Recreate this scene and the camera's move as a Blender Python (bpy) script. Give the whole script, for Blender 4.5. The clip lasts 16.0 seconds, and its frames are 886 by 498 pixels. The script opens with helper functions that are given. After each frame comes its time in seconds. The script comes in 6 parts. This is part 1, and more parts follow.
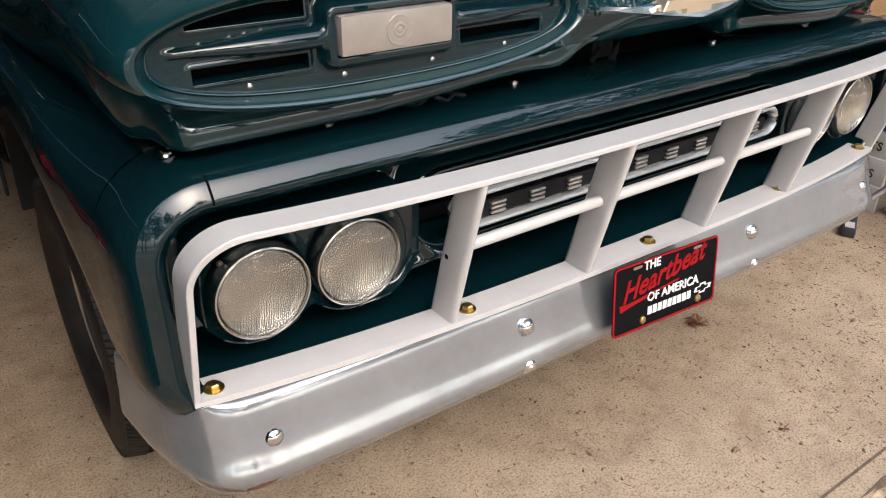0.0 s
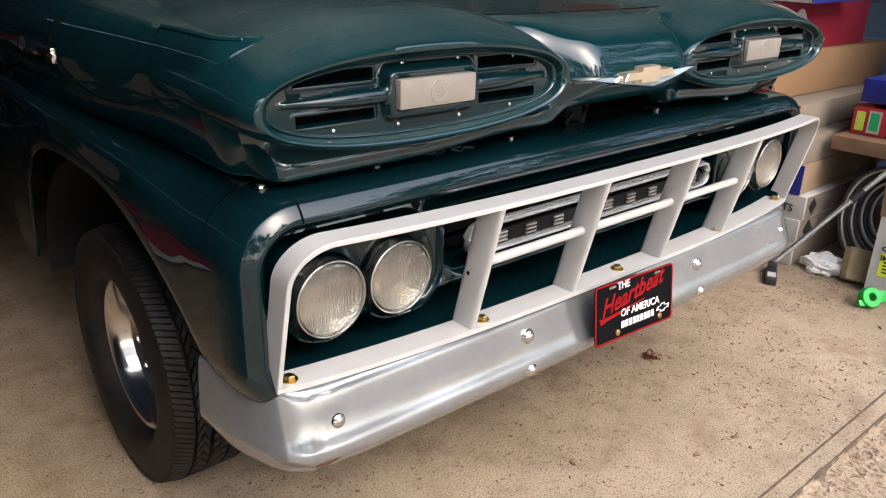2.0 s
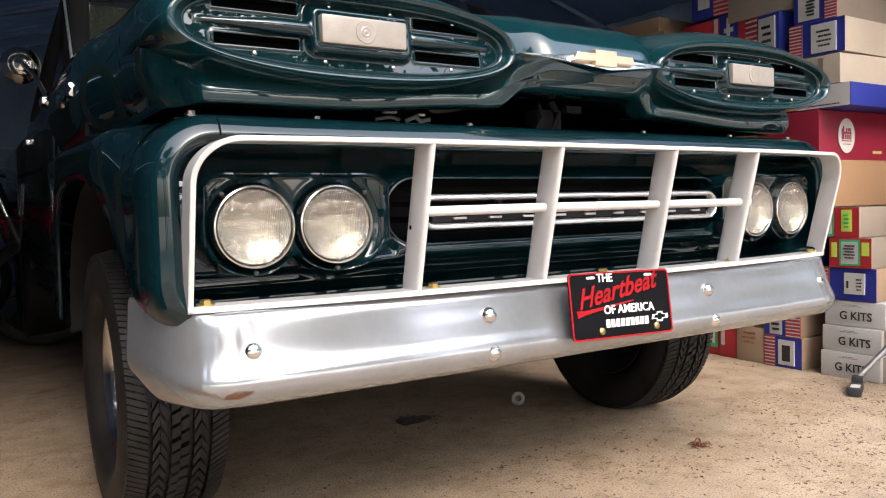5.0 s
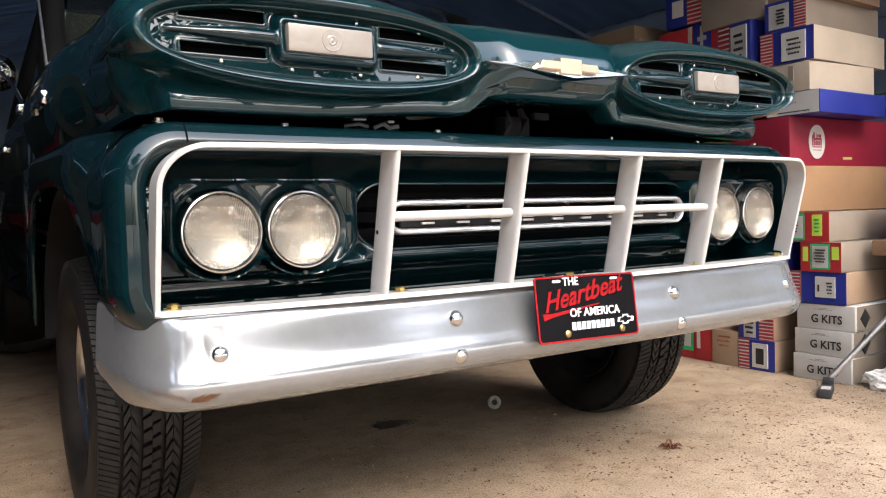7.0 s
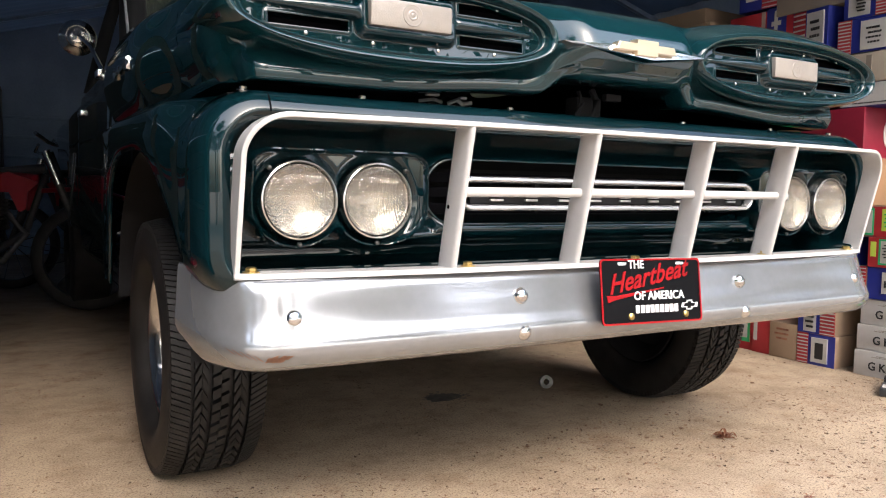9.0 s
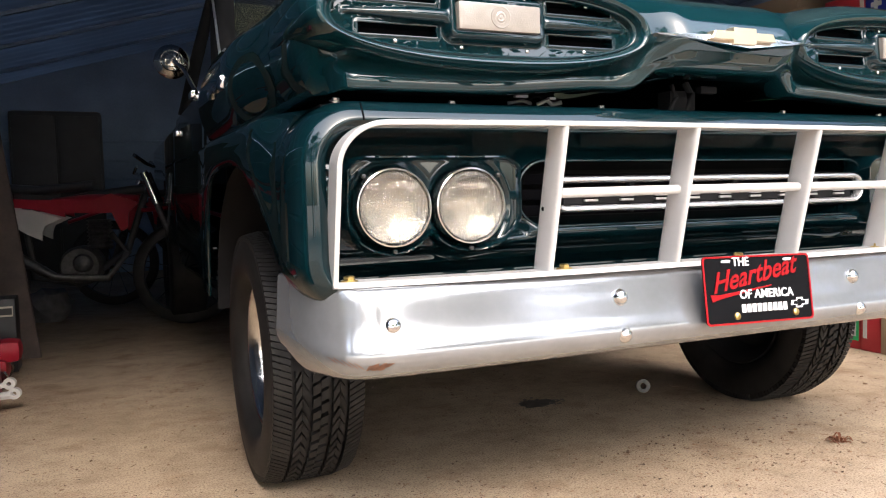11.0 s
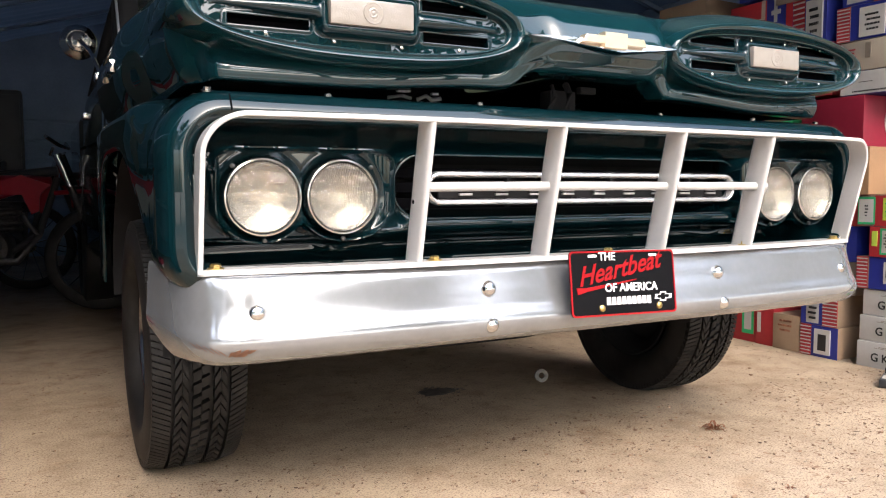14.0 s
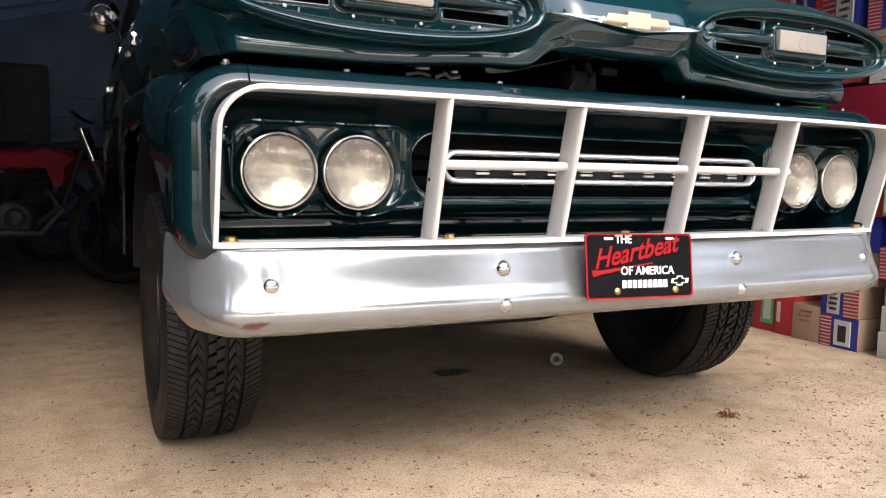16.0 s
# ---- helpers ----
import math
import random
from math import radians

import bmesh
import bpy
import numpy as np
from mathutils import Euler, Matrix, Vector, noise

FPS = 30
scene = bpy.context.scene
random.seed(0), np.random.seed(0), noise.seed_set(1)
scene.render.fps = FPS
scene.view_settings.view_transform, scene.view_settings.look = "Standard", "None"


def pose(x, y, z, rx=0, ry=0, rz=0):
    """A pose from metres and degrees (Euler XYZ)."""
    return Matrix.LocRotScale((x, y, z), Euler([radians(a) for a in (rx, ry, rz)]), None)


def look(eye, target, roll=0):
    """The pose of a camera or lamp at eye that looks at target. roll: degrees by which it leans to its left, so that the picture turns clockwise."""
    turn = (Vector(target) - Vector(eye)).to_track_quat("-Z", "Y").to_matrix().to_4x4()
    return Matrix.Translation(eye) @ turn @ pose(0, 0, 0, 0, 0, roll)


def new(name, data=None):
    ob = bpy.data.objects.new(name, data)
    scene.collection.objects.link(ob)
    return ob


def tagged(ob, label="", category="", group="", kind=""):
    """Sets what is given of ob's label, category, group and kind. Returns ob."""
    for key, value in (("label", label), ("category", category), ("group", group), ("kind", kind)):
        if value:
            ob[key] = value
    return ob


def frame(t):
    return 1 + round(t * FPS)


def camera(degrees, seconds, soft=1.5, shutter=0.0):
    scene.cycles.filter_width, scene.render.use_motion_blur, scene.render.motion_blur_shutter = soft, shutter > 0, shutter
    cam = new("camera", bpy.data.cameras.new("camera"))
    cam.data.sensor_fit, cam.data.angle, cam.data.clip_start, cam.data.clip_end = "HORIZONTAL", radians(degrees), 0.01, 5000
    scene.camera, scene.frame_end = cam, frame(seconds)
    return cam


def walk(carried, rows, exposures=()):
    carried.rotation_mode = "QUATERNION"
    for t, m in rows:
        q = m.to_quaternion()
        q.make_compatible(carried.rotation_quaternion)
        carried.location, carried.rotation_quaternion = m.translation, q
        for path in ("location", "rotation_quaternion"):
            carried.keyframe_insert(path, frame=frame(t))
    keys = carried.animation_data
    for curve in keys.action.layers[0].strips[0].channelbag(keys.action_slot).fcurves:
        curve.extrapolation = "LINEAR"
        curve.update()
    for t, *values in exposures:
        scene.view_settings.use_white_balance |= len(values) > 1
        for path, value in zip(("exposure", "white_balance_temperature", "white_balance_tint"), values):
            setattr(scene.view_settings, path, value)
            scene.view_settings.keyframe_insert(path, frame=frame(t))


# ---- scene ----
cam = camera(59.6, 16.0, soft=1.1)
PATH = [
    (0, (-1.189, -0.881, 1.375), (-0.155, 0.535, 0.413), 1.1),
    (0.5, (-1.367, -0.977, 1.393), (-0.151, 0.339, 0.506), 0.7),
    (1, (-1.499, -0.988, 1.392), (-0.201, 0.283, 0.556), 1.6),
    (1.5, (-1.555, -0.999, 1.397), (-0.266, 0.315, 0.614), 2.6),
    (2, (-1.538, -1.04, 1.379), (-0.303, 0.35, 0.64), 1.7),
    (2.5, (-1.416, -1.209, 1.307), (-0.291, 0.288, 0.605), 1.3),
    (3, (-1.289, -1.297, 0.985), (-0.206, 0.334, 0.573), 3.3),
    (3.5, (-1.303, -1.315, 0.787), (-0.193, 0.329, 0.534), 2.0),
    (4, (-1.309, -1.311, 0.78), (-0.215, 0.355, 0.606), 0.1),
    (6.5, (-1.276, -1.366, 0.769), (-0.216, 0.327, 0.688), -2.0),
    (7, (-1.277, -1.373, 0.771), (-0.181, 0.298, 0.685), -1.7),
    (7.5, (-1.285, -1.382, 0.77), (-0.173, 0.278, 0.677), -0.6),
    (8, (-1.305, -1.391, 0.774), (-0.228, 0.291, 0.67), 0.5),
    (8.5, (-1.308, -1.379, 0.768), (-0.274, 0.328, 0.635), 1.2),
    (9, (-1.326, -1.37, 0.766), (-0.338, 0.364, 0.626), 0.7),
    (9.5, (-1.34, -1.359, 0.766), (-0.407, 0.404, 0.628), -0.7),
    (10, (-1.354, -1.342, 0.766), (-0.482, 0.452, 0.626), -0.7),
    (12.5, (-1.307, -1.361, 0.752), (-0.554, 0.49, 0.657), -2.5),
    (13, (-1.291, -1.393, 0.756), (-0.538, 0.457, 0.651), -2.0),
    (13.5, (-1.264, -1.431, 0.766), (-0.452, 0.393, 0.635), -0.3),
    (14, (-1.225, -1.447, 0.763), (-0.295, 0.317, 0.614), -0.2),
    (14.5, (-1.221, -1.448, 0.751), (-0.246, 0.29, 0.585), 0.3),
    (15, (-1.225, -1.457, 0.751), (-0.244, 0.276, 0.57), 1.0),
    (15.5, (-1.229, -1.453, 0.754), (-0.292, 0.303, 0.559), 1.3),
    (16, (-1.214, -1.449, 0.751), (-0.331, 0.335, 0.56), 1.0),
]
walk(cam, [(t, look(eye, target, roll)) for t, eye, target, roll in PATH],
     [(t, stops, 6200, 10) for t, stops in ((0.0, 0.13), (1.0, 0.1), (2.0, 0.3), (2.6, 0.3), (3.5, 0.64), (6.3, 0.75), (10.0, 0.86), (12.5, 1.13), (14.0, 0.92), (16.0, 0.74))])

# ---- light ----
world = bpy.data.worlds.new("sky")
scene.world = world
world.use_nodes = True
wn = world.node_tree
sky = wn.nodes.new("ShaderNodeTexSky")
sky.sky_type, sky.sun_disc = "NISHITA", False
SUN_UP, SUN_ROUND = radians(44), radians(181)
sky.sun_elevation, sky.sun_rotation = SUN_UP, SUN_ROUND
sky.air_density, sky.dust_density, sky.ozone_density = 0.9, 4.5, 0.5
wn.nodes["Background"].inputs[1].default_value = 0.36
wn.links.new(sky.outputs[0], wn.nodes["Background"].inputs[0])
sun = new("sun", bpy.data.lights.new("sun", "SUN"))
sun.data.energy, sun.data.angle, sun.data.color = 1.5, radians(100), (0.9, 0.96, 1.0)
sun_dir = Vector((math.sin(SUN_ROUND) * math.cos(SUN_UP), math.cos(SUN_ROUND) * math.cos(SUN_UP), math.sin(SUN_UP)))
sun.matrix_world = look(sun_dir * 30, (0, 0, 0))


# ---- materials ----
def material(name, colour, rough=0.5, metal=0.0, coat=0.0, vary=0.12, scale=6.0, bump=0.0, grain=60.0, second=None, spec=0.5, rough_vary=0.0, per_object=0.0):
    """A procedural surface with a broad and a fine variation of its colour, and a fine relief."""
    m = bpy.data.materials.new(name)
    m.use_nodes = True
    t = m.node_tree
    b = t.nodes["Principled BSDF"]
    N, K = t.nodes.new, t.links.new
    at = N("ShaderNodeTexCoord")
    n1, n2 = N("ShaderNodeTexNoise"), N("ShaderNodeTexNoise")
    n1.inputs["Scale"].default_value, n1.inputs["Detail"].default_value = scale, 6
    n2.inputs["Scale"].default_value, n2.inputs["Detail"].default_value = grain, 4
    K(at.outputs["Object"], n1.inputs["Vector"]), K(at.outputs["Object"], n2.inputs["Vector"])
    add = N("ShaderNodeMath")
    add.operation = "MULTIPLY_ADD"
    add.inputs[1].default_value = 0.35
    K(n2.outputs["Fac"], add.inputs[0]), K(n1.outputs["Fac"], add.inputs[2])
    ramp = N("ShaderNodeValToRGB")
    lo = [max(0, c * (1 - vary)) for c in colour]
    hi = [min(1, c * (1 + vary)) for c in (second or colour)]
    ramp.color_ramp.elements[0].position, ramp.color_ramp.elements[1].position = 0.45, 0.9
    ramp.color_ramp.elements[0].color, ramp.color_ramp.elements[1].color = (*lo, 1), (*hi, 1)
    K(add.outputs[0], ramp.inputs[0])
    last = ramp.outputs[0]
    if per_object:
        info, hsv, mr = N("ShaderNodeObjectInfo"), N("ShaderNodeHueSaturation"), N("ShaderNodeMapRange")
        mr.inputs["To Min"].default_value, mr.inputs["To Max"].default_value = 1 - per_object, 1 + per_object
        K(info.outputs["Random"], mr.inputs["Value"]), K(mr.outputs[0], hsv.inputs["Value"]), K(last, hsv.inputs["Color"])
        last = hsv.outputs[0]
    K(last, b.inputs["Base Color"])
    b.inputs["Roughness"].default_value, b.inputs["Metallic"].default_value = rough, metal
    b.inputs["Coat Weight"].default_value, b.inputs["Coat Roughness"].default_value = coat, 0.03
    b.inputs["Specular IOR Level"].default_value = spec
    if rough_vary:
        mr = N("ShaderNodeMapRange")
        mr.inputs["To Min"].default_value, mr.inputs["To Max"].default_value = max(0.02, rough - rough_vary), rough + rough_vary
        K(n1.outputs["Fac"], mr.inputs["Value"]), K(mr.outputs[0], b.inputs["Roughness"])
    if bump:
        bp = N("ShaderNodeBump")
        bp.inputs["Strength"].default_value, bp.inputs["Distance"].default_value = 0.6, bump
        K(n2.outputs["Fac"], bp.inputs["Height"]), K(bp.outputs[0], b.inputs["Normal"])
    return m


def concrete_like(name, c0, c1, c2, fine, bump):
    """Old slab or gravel: broad stains, blotches, fine sand and dark flecks of debris."""
    m = bpy.data.materials.new(name)
    m.use_nodes = True
    t = m.node_tree
    b = t.nodes["Principled BSDF"]
    N, K = t.nodes.new, t.links.new
    at = N("ShaderNodeTexCoord")

    def tex(scale, detail=6, rough=0.6):
        n = N("ShaderNodeTexNoise")
        n.inputs["Scale"].default_value, n.inputs["Detail"].default_value, n.inputs["Roughness"].default_value = scale, detail, rough
        K(at.outputs["Object"], n.inputs["Vector"])
        return n

    def ramp(src, stops):
        r = N("ShaderNodeValToRGB")
        e = r.color_ramp.elements
        e[0].position, e[0].color = stops[0][0], (*stops[0][1], 1)
        e[1].position, e[1].color = stops[-1][0], (*stops[-1][1], 1)
        for p, c in stops[1:-1]:
            x = e.new(p)
            x.color = (*c, 1)
        K(src, r.inputs[0])
        return r.outputs[0]

    def mix(kind, fac, a, c):
        x = N("ShaderNodeMix")
        x.data_type, x.blend_type = "RGBA", kind
        x.inputs["Factor"].default_value = fac
        K(a, x.inputs[6]), K(c, x.inputs[7])
        return x.outputs[2]

    broad, mid, sand, speck, stain = tex(1.3), tex(9, 8, 0.7), tex(fine, 3), tex(62, 3), tex(3.6, 5)
    base = ramp(broad.outputs["Fac"], [(0.3, c0), (0.5, c1), (0.7, c2)])
    base = mix("MULTIPLY", 0.75, base, ramp(mid.outputs["Fac"], [(0.3, (0.62, 0.58, 0.55)), (0.52, (0.95, 0.94, 0.93)), (0.7, (1.1, 1.08, 1.05))]))
    base = mix("MULTIPLY", 0.85, base, ramp(sand.outputs["Fac"], [(0.32, (0.45, 0.42, 0.4)), (0.5, (1, 1, 1)), (0.68, (1.2, 1.18, 1.15))]))
    base = mix("MULTIPLY", 0.85, base, ramp(speck.outputs["Fac"], [(0.3, (0.32, 0.26, 0.22)), (0.37, (1, 1, 1)), (1.0, (1, 1, 1))]))
    base = mix("MULTIPLY", 0.8, base, ramp(stain.outputs["Fac"], [(0.3, (0.66, 0.56, 0.5)), (0.44, (1, 1, 1)), (0.62, (1, 1, 1)), (0.72, (0.82, 0.74, 0.68))]))
    K(base, b.inputs["Base Color"])
    b.inputs["Roughness"].default_value = 0.92
    b.inputs["Specular IOR Level"].default_value = 0.25
    bp = N("ShaderNodeBump")
    bp.inputs["Strength"].default_value, bp.inputs["Distance"].default_value = 0.7, bump
    K(sand.outputs["Fac"], bp.inputs["Height"]), K(bp.outputs[0], b.inputs["Normal"])
    return m


def clear_glass(name, rough, ribs=0.0):
    m = bpy.data.materials.new(name)
    m.use_nodes = True
    t = m.node_tree
    b = t.nodes["Principled BSDF"]
    b.inputs["Base Color"].default_value = (0.97, 0.95, 0.9, 1)
    b.inputs["Transmission Weight"].default_value = 0.97 if ribs else 1.0
    b.inputs["Roughness"].default_value, b.inputs["IOR"].default_value = rough, 1.3 if ribs else 1.45
    if ribs:
        at, w, bp = t.nodes.new("ShaderNodeTexCoord"), t.nodes.new("ShaderNodeTexWave"), t.nodes.new("ShaderNodeBump")
        n, mx = t.nodes.new("ShaderNodeTexNoise"), t.nodes.new("ShaderNodeMath")
        w.inputs["Scale"].default_value, w.inputs["Distortion"].default_value = ribs, 0.0
        n.inputs["Scale"].default_value = 30
        mx.operation = "MULTIPLY_ADD"
        mx.inputs[1].default_value = 0.6
        bp.inputs["Strength"].default_value, bp.inputs["Distance"].default_value = 0.6, 0.0015
        t.links.new(at.outputs["Object"], w.inputs["Vector"]), t.links.new(at.outputs["Object"], n.inputs["Vector"])
        t.links.new(n.outputs["Fac"], mx.inputs[0]), t.links.new(w.outputs["Fac"], mx.inputs[2])
        t.links.new(mx.outputs[0], bp.inputs["Height"]), t.links.new(bp.outputs[0], b.inputs["Normal"])
    return m


def dust_and_sheen(m, colour, amount):
    """Pale film on up-facing faces: dust, and sky light put into the colour."""
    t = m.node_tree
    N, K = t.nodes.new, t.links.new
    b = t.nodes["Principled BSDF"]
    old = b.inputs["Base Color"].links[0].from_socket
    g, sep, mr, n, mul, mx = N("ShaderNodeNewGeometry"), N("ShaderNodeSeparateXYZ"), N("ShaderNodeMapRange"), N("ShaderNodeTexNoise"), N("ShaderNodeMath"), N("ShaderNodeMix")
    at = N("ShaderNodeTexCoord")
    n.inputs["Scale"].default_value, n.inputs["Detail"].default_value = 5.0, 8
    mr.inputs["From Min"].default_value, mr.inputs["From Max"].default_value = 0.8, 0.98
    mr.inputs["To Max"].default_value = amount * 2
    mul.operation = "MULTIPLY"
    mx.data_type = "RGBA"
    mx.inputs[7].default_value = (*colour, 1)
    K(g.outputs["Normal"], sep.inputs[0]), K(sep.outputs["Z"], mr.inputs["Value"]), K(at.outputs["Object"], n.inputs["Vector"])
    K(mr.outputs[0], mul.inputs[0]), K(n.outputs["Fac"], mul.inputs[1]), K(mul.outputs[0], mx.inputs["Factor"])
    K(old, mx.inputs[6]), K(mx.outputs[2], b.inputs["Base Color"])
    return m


STONES = material("pale_stones", (0.3, 0.22, 0.15), 0.95, vary=0.25, scale=60, second=(0.46, 0.36, 0.265))
FOLIAGE = material("foliage", (0.1, 0.135, 0.06), 0.6, vary=0.4, scale=0.8, second=(0.2, 0.235, 0.13))


def car_paint(name, colour, ior):
    m = material(name, colour, 0.5, 0.0, 1.0, 0.1, 2.0, grain=900, spec=0.0)
    b = m.node_tree.nodes["Principled BSDF"]
    b.inputs["Coat Roughness"].default_value, b.inputs["Coat IOR"].default_value = 0.012, ior
    return m


# one paint, two tones: the sky's light on the hood put into its colour
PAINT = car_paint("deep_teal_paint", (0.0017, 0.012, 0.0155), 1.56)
LIT_HOOD_PAINT = dust_and_sheen(car_paint("lit_dusty_teal_paint", (0.0032, 0.0235, 0.029), 1.65), (0.16, 0.2, 0.185), 0.24)
UNDER = material("black_underbody", (0.012, 0.012, 0.013), 0.75, vary=0.3, spec=0.15)
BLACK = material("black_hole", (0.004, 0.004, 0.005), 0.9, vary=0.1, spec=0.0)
RIM = material("polished_rim", (0.7, 0.69, 0.67), 0.16, 1.0, vary=0.1, scale=20, rough_vary=0.06)
BRIGHT = material("bright_trim", (0.74, 0.74, 0.73), 0.25, 0.72, vary=0.06, scale=40)
CHROME = material("chrome", (0.72, 0.72, 0.72), 0.08, 1.0, vary=0.04, rough_vary=0.04)
BUMPER = material("brushed_silver_bumper", (0.33, 0.34, 0.355), 0.13, 0.68, vary=0.12, scale=5, rough_vary=0.05, spec=0.6)
SATIN = material("satin_chrome", (0.7, 0.7, 0.7), 0.42, 1.0, vary=0.15, scale=60)
SCRAPE = material("rust_scrape", (0.1, 0.045, 0.024), 0.8, vary=0.3, scale=90)
WHITE = material("white_enamel", (0.5, 0.492, 0.488), 0.32, coat=0.4, vary=0.05, scale=12, bump=0.0006, grain=130)
RUBBER = material("tyre_rubber", (0.0065, 0.0062, 0.0063), 0.6, vary=0.35, scale=14, bump=0.0008, grain=220, second=(0.014, 0.013, 0.0128), spec=0.32)
BRASS = material("brass_bolt", (0.5, 0.37, 0.14), 0.32, 1.0, vary=0.2, scale=60)
STEEL = material("steel", (0.58, 0.57, 0.55), 0.18, 1.0, vary=0.12, scale=40)
CREAM = material("frosted_lamp_lens", (0.24, 0.215, 0.19), 0.35, coat=0.5, vary=0.08, scale=30, bump=0.0008, grain=320)
GOLD = material("pale_gold", (0.74, 0.62, 0.46), 0.3, 0.75, vary=0.06)
LENS = clear_glass("ribbed_headlight_glass", 0.0, 82.0)
PANE = clear_glass("pane_glass", 0.0)
PANE.node_tree.nodes["Principled BSDF"].inputs["Specular IOR Level"].default_value = 1.0
MIRROR = material("reflector", (0.43, 0.41, 0.38), 0.05, 0.98, vary=0.3, scale=30, bump=0.006, grain=70)
P_BLACK = material("plate_black", (0.006, 0.006, 0.007), 0.3, vary=0.15, spec=0.03)
P_RED = material("plate_red", (0.25, 0.004, 0.007), 0.45, vary=0.08, spec=0.15)
P_WHITE = material("plate_white", (0.8, 0.8, 0.78), 0.4, vary=0.05)
SLAB = concrete_like("garage_slab", (0.245, 0.186, 0.13), (0.335, 0.262, 0.188), (0.41, 0.326, 0.24), 170, 0.003)
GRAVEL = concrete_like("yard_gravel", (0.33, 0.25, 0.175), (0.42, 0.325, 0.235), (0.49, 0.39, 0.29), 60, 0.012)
# far gravel paler than the apron: sunlight put into its colour
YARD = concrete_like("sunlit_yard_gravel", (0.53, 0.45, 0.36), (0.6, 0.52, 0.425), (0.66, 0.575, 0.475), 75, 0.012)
# bluish lens haze put into these metal colours, the roof darker than walls
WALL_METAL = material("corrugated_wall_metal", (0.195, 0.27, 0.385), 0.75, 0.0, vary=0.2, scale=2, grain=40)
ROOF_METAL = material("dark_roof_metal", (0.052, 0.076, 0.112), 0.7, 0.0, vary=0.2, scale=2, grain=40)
PURLIN = material("galvanised_purlin", (0.17, 0.23, 0.32), 0.6, 0.2, vary=0.25, scale=3)
WOOD = material("old_timber", (0.2, 0.12, 0.07), 0.8, vary=0.3, scale=8, bump=0.001, grain=90)
CARD = material("brown_cardboard", (0.275, 0.19, 0.124), 0.82, vary=0.12, scale=5, bump=0.0005, grain=160, per_object=0.12)
CARD_PALE = material("pale_cardboard", (0.4, 0.343, 0.274), 0.8, vary=0.08, scale=5, bump=0.0005, grain=160)
CARD_ORANGE = material("orange_brown_cardboard", (0.25, 0.145, 0.075), 0.78, vary=0.14, scale=4, bump=0.0005, grain=160)
CARD_GREY = material("greyish_cardboard", (0.215, 0.178, 0.142), 0.82, vary=0.1, scale=5, bump=0.0005, grain=160)
C_WHITE = material("white_card", (0.47, 0.458, 0.44), 0.6, vary=0.07, scale=6)
C_RED = material("red_card", (0.36, 0.022, 0.03), 0.5, vary=0.1, scale=6)
C_DEEP = material("crimson_card", (0.21, 0.012, 0.03), 0.42, vary=0.1, scale=6)
C_BLUE = material("blue_card", (0.016, 0.026, 0.22), 0.45, vary=0.1, scale=6)
C_GREEN = material("green_print", (0.03, 0.4, 0.14), 0.5, vary=0.08)
C_LIME = material("yellow_green_print", (0.5, 0.65, 0.08), 0.5, vary=0.08)
C_OLIVE = material("olive_print", (0.36, 0.33, 0.1), 0.5, vary=0.1)
INK = material("black_ink", (0.015, 0.015, 0.016), 0.6, vary=0.15)
PLASTIC_GREEN = material("bright_green_plastic", (0.02, 0.46, 0.07), 0.35, vary=0.1)
PAPER = material("crumpled_tissue", (0.8, 0.78, 0.75), 0.8, vary=0.06)
YELLOW = material("neon_yellow_label", (0.75, 0.85, 0.04), 0.55, vary=0.05)
BIKE_RED = material("bike_red_plastic", (0.28, 0.008, 0.022), 0.45, vary=0.15, spec=0.25)
DARK = material("dark_plastic", (0.02, 0.021, 0.024), 0.5, vary=0.25)
CLOTH = material("grey_cloth", (0.09, 0.088, 0.09), 0.95, vary=0.3, scale=18, bump=0.002, grain=150)
OIL = material("oily_concrete", (0.075, 0.06, 0.05), 0.6, vary=0.4, scale=30)
FOAM = material("tan_foam", (0.4, 0.3, 0.17), 0.95, vary=0.15, scale=30, bump=0.002, grain=120)
DULL = material("dull_steel", (0.09, 0.088, 0.085), 0.5, 0.8, vary=0.3, scale=30)
PALE_GREEN = material("pale_green_panel", (0.6, 0.66, 0.5), 0.6, vary=0.06)
DARK_WOOD = material("dark_stained_timber", (0.07, 0.052, 0.044), 0.8, vary=0.3, scale=8)
GRIT = material("brown_grit", (0.085, 0.058, 0.04), 0.95, vary=0.5, scale=300, second=(0.3, 0.24, 0.18))
JOINT = material("dirt_joint", (0.11, 0.08, 0.055), 0.95, vary=0.4, scale=20)
NEEDLE = material("dry_needles", (0.09, 0.055, 0.035), 0.9, vary=0.5, scale=60, second=(0.2, 0.125, 0.08))
LEAF = material("dry_leaf", (0.24, 0.1, 0.055), 0.85, vary=0.4, scale=40)


# ---- mesh helpers ----
def part(name, bm, mat, parent=None, label="", smooth=35.0, flip=True):
    """Links a bmesh as one mesh object, under a thing or a part where one is given."""
    if flip:
        bmesh.ops.recalc_face_normals(bm, faces=bm.faces)
    me = bpy.data.meshes.new(name)
    bm.to_mesh(me)
    bm.free()
    for m in mat if isinstance(mat, (list, tuple)) else [mat]:
        me.materials.append(m)
    if smooth:
        me.polygons.foreach_set("use_smooth", [True] * len(me.polygons))
        me.set_sharp_from_angle(angle=radians(smooth))
    ob = new(name, me)
    if parent is not None:
        ob.parent = parent
        ob.matrix_parent_inverse = world_of(parent).inverted()
    if label:
        tagged(ob, label)
    return ob


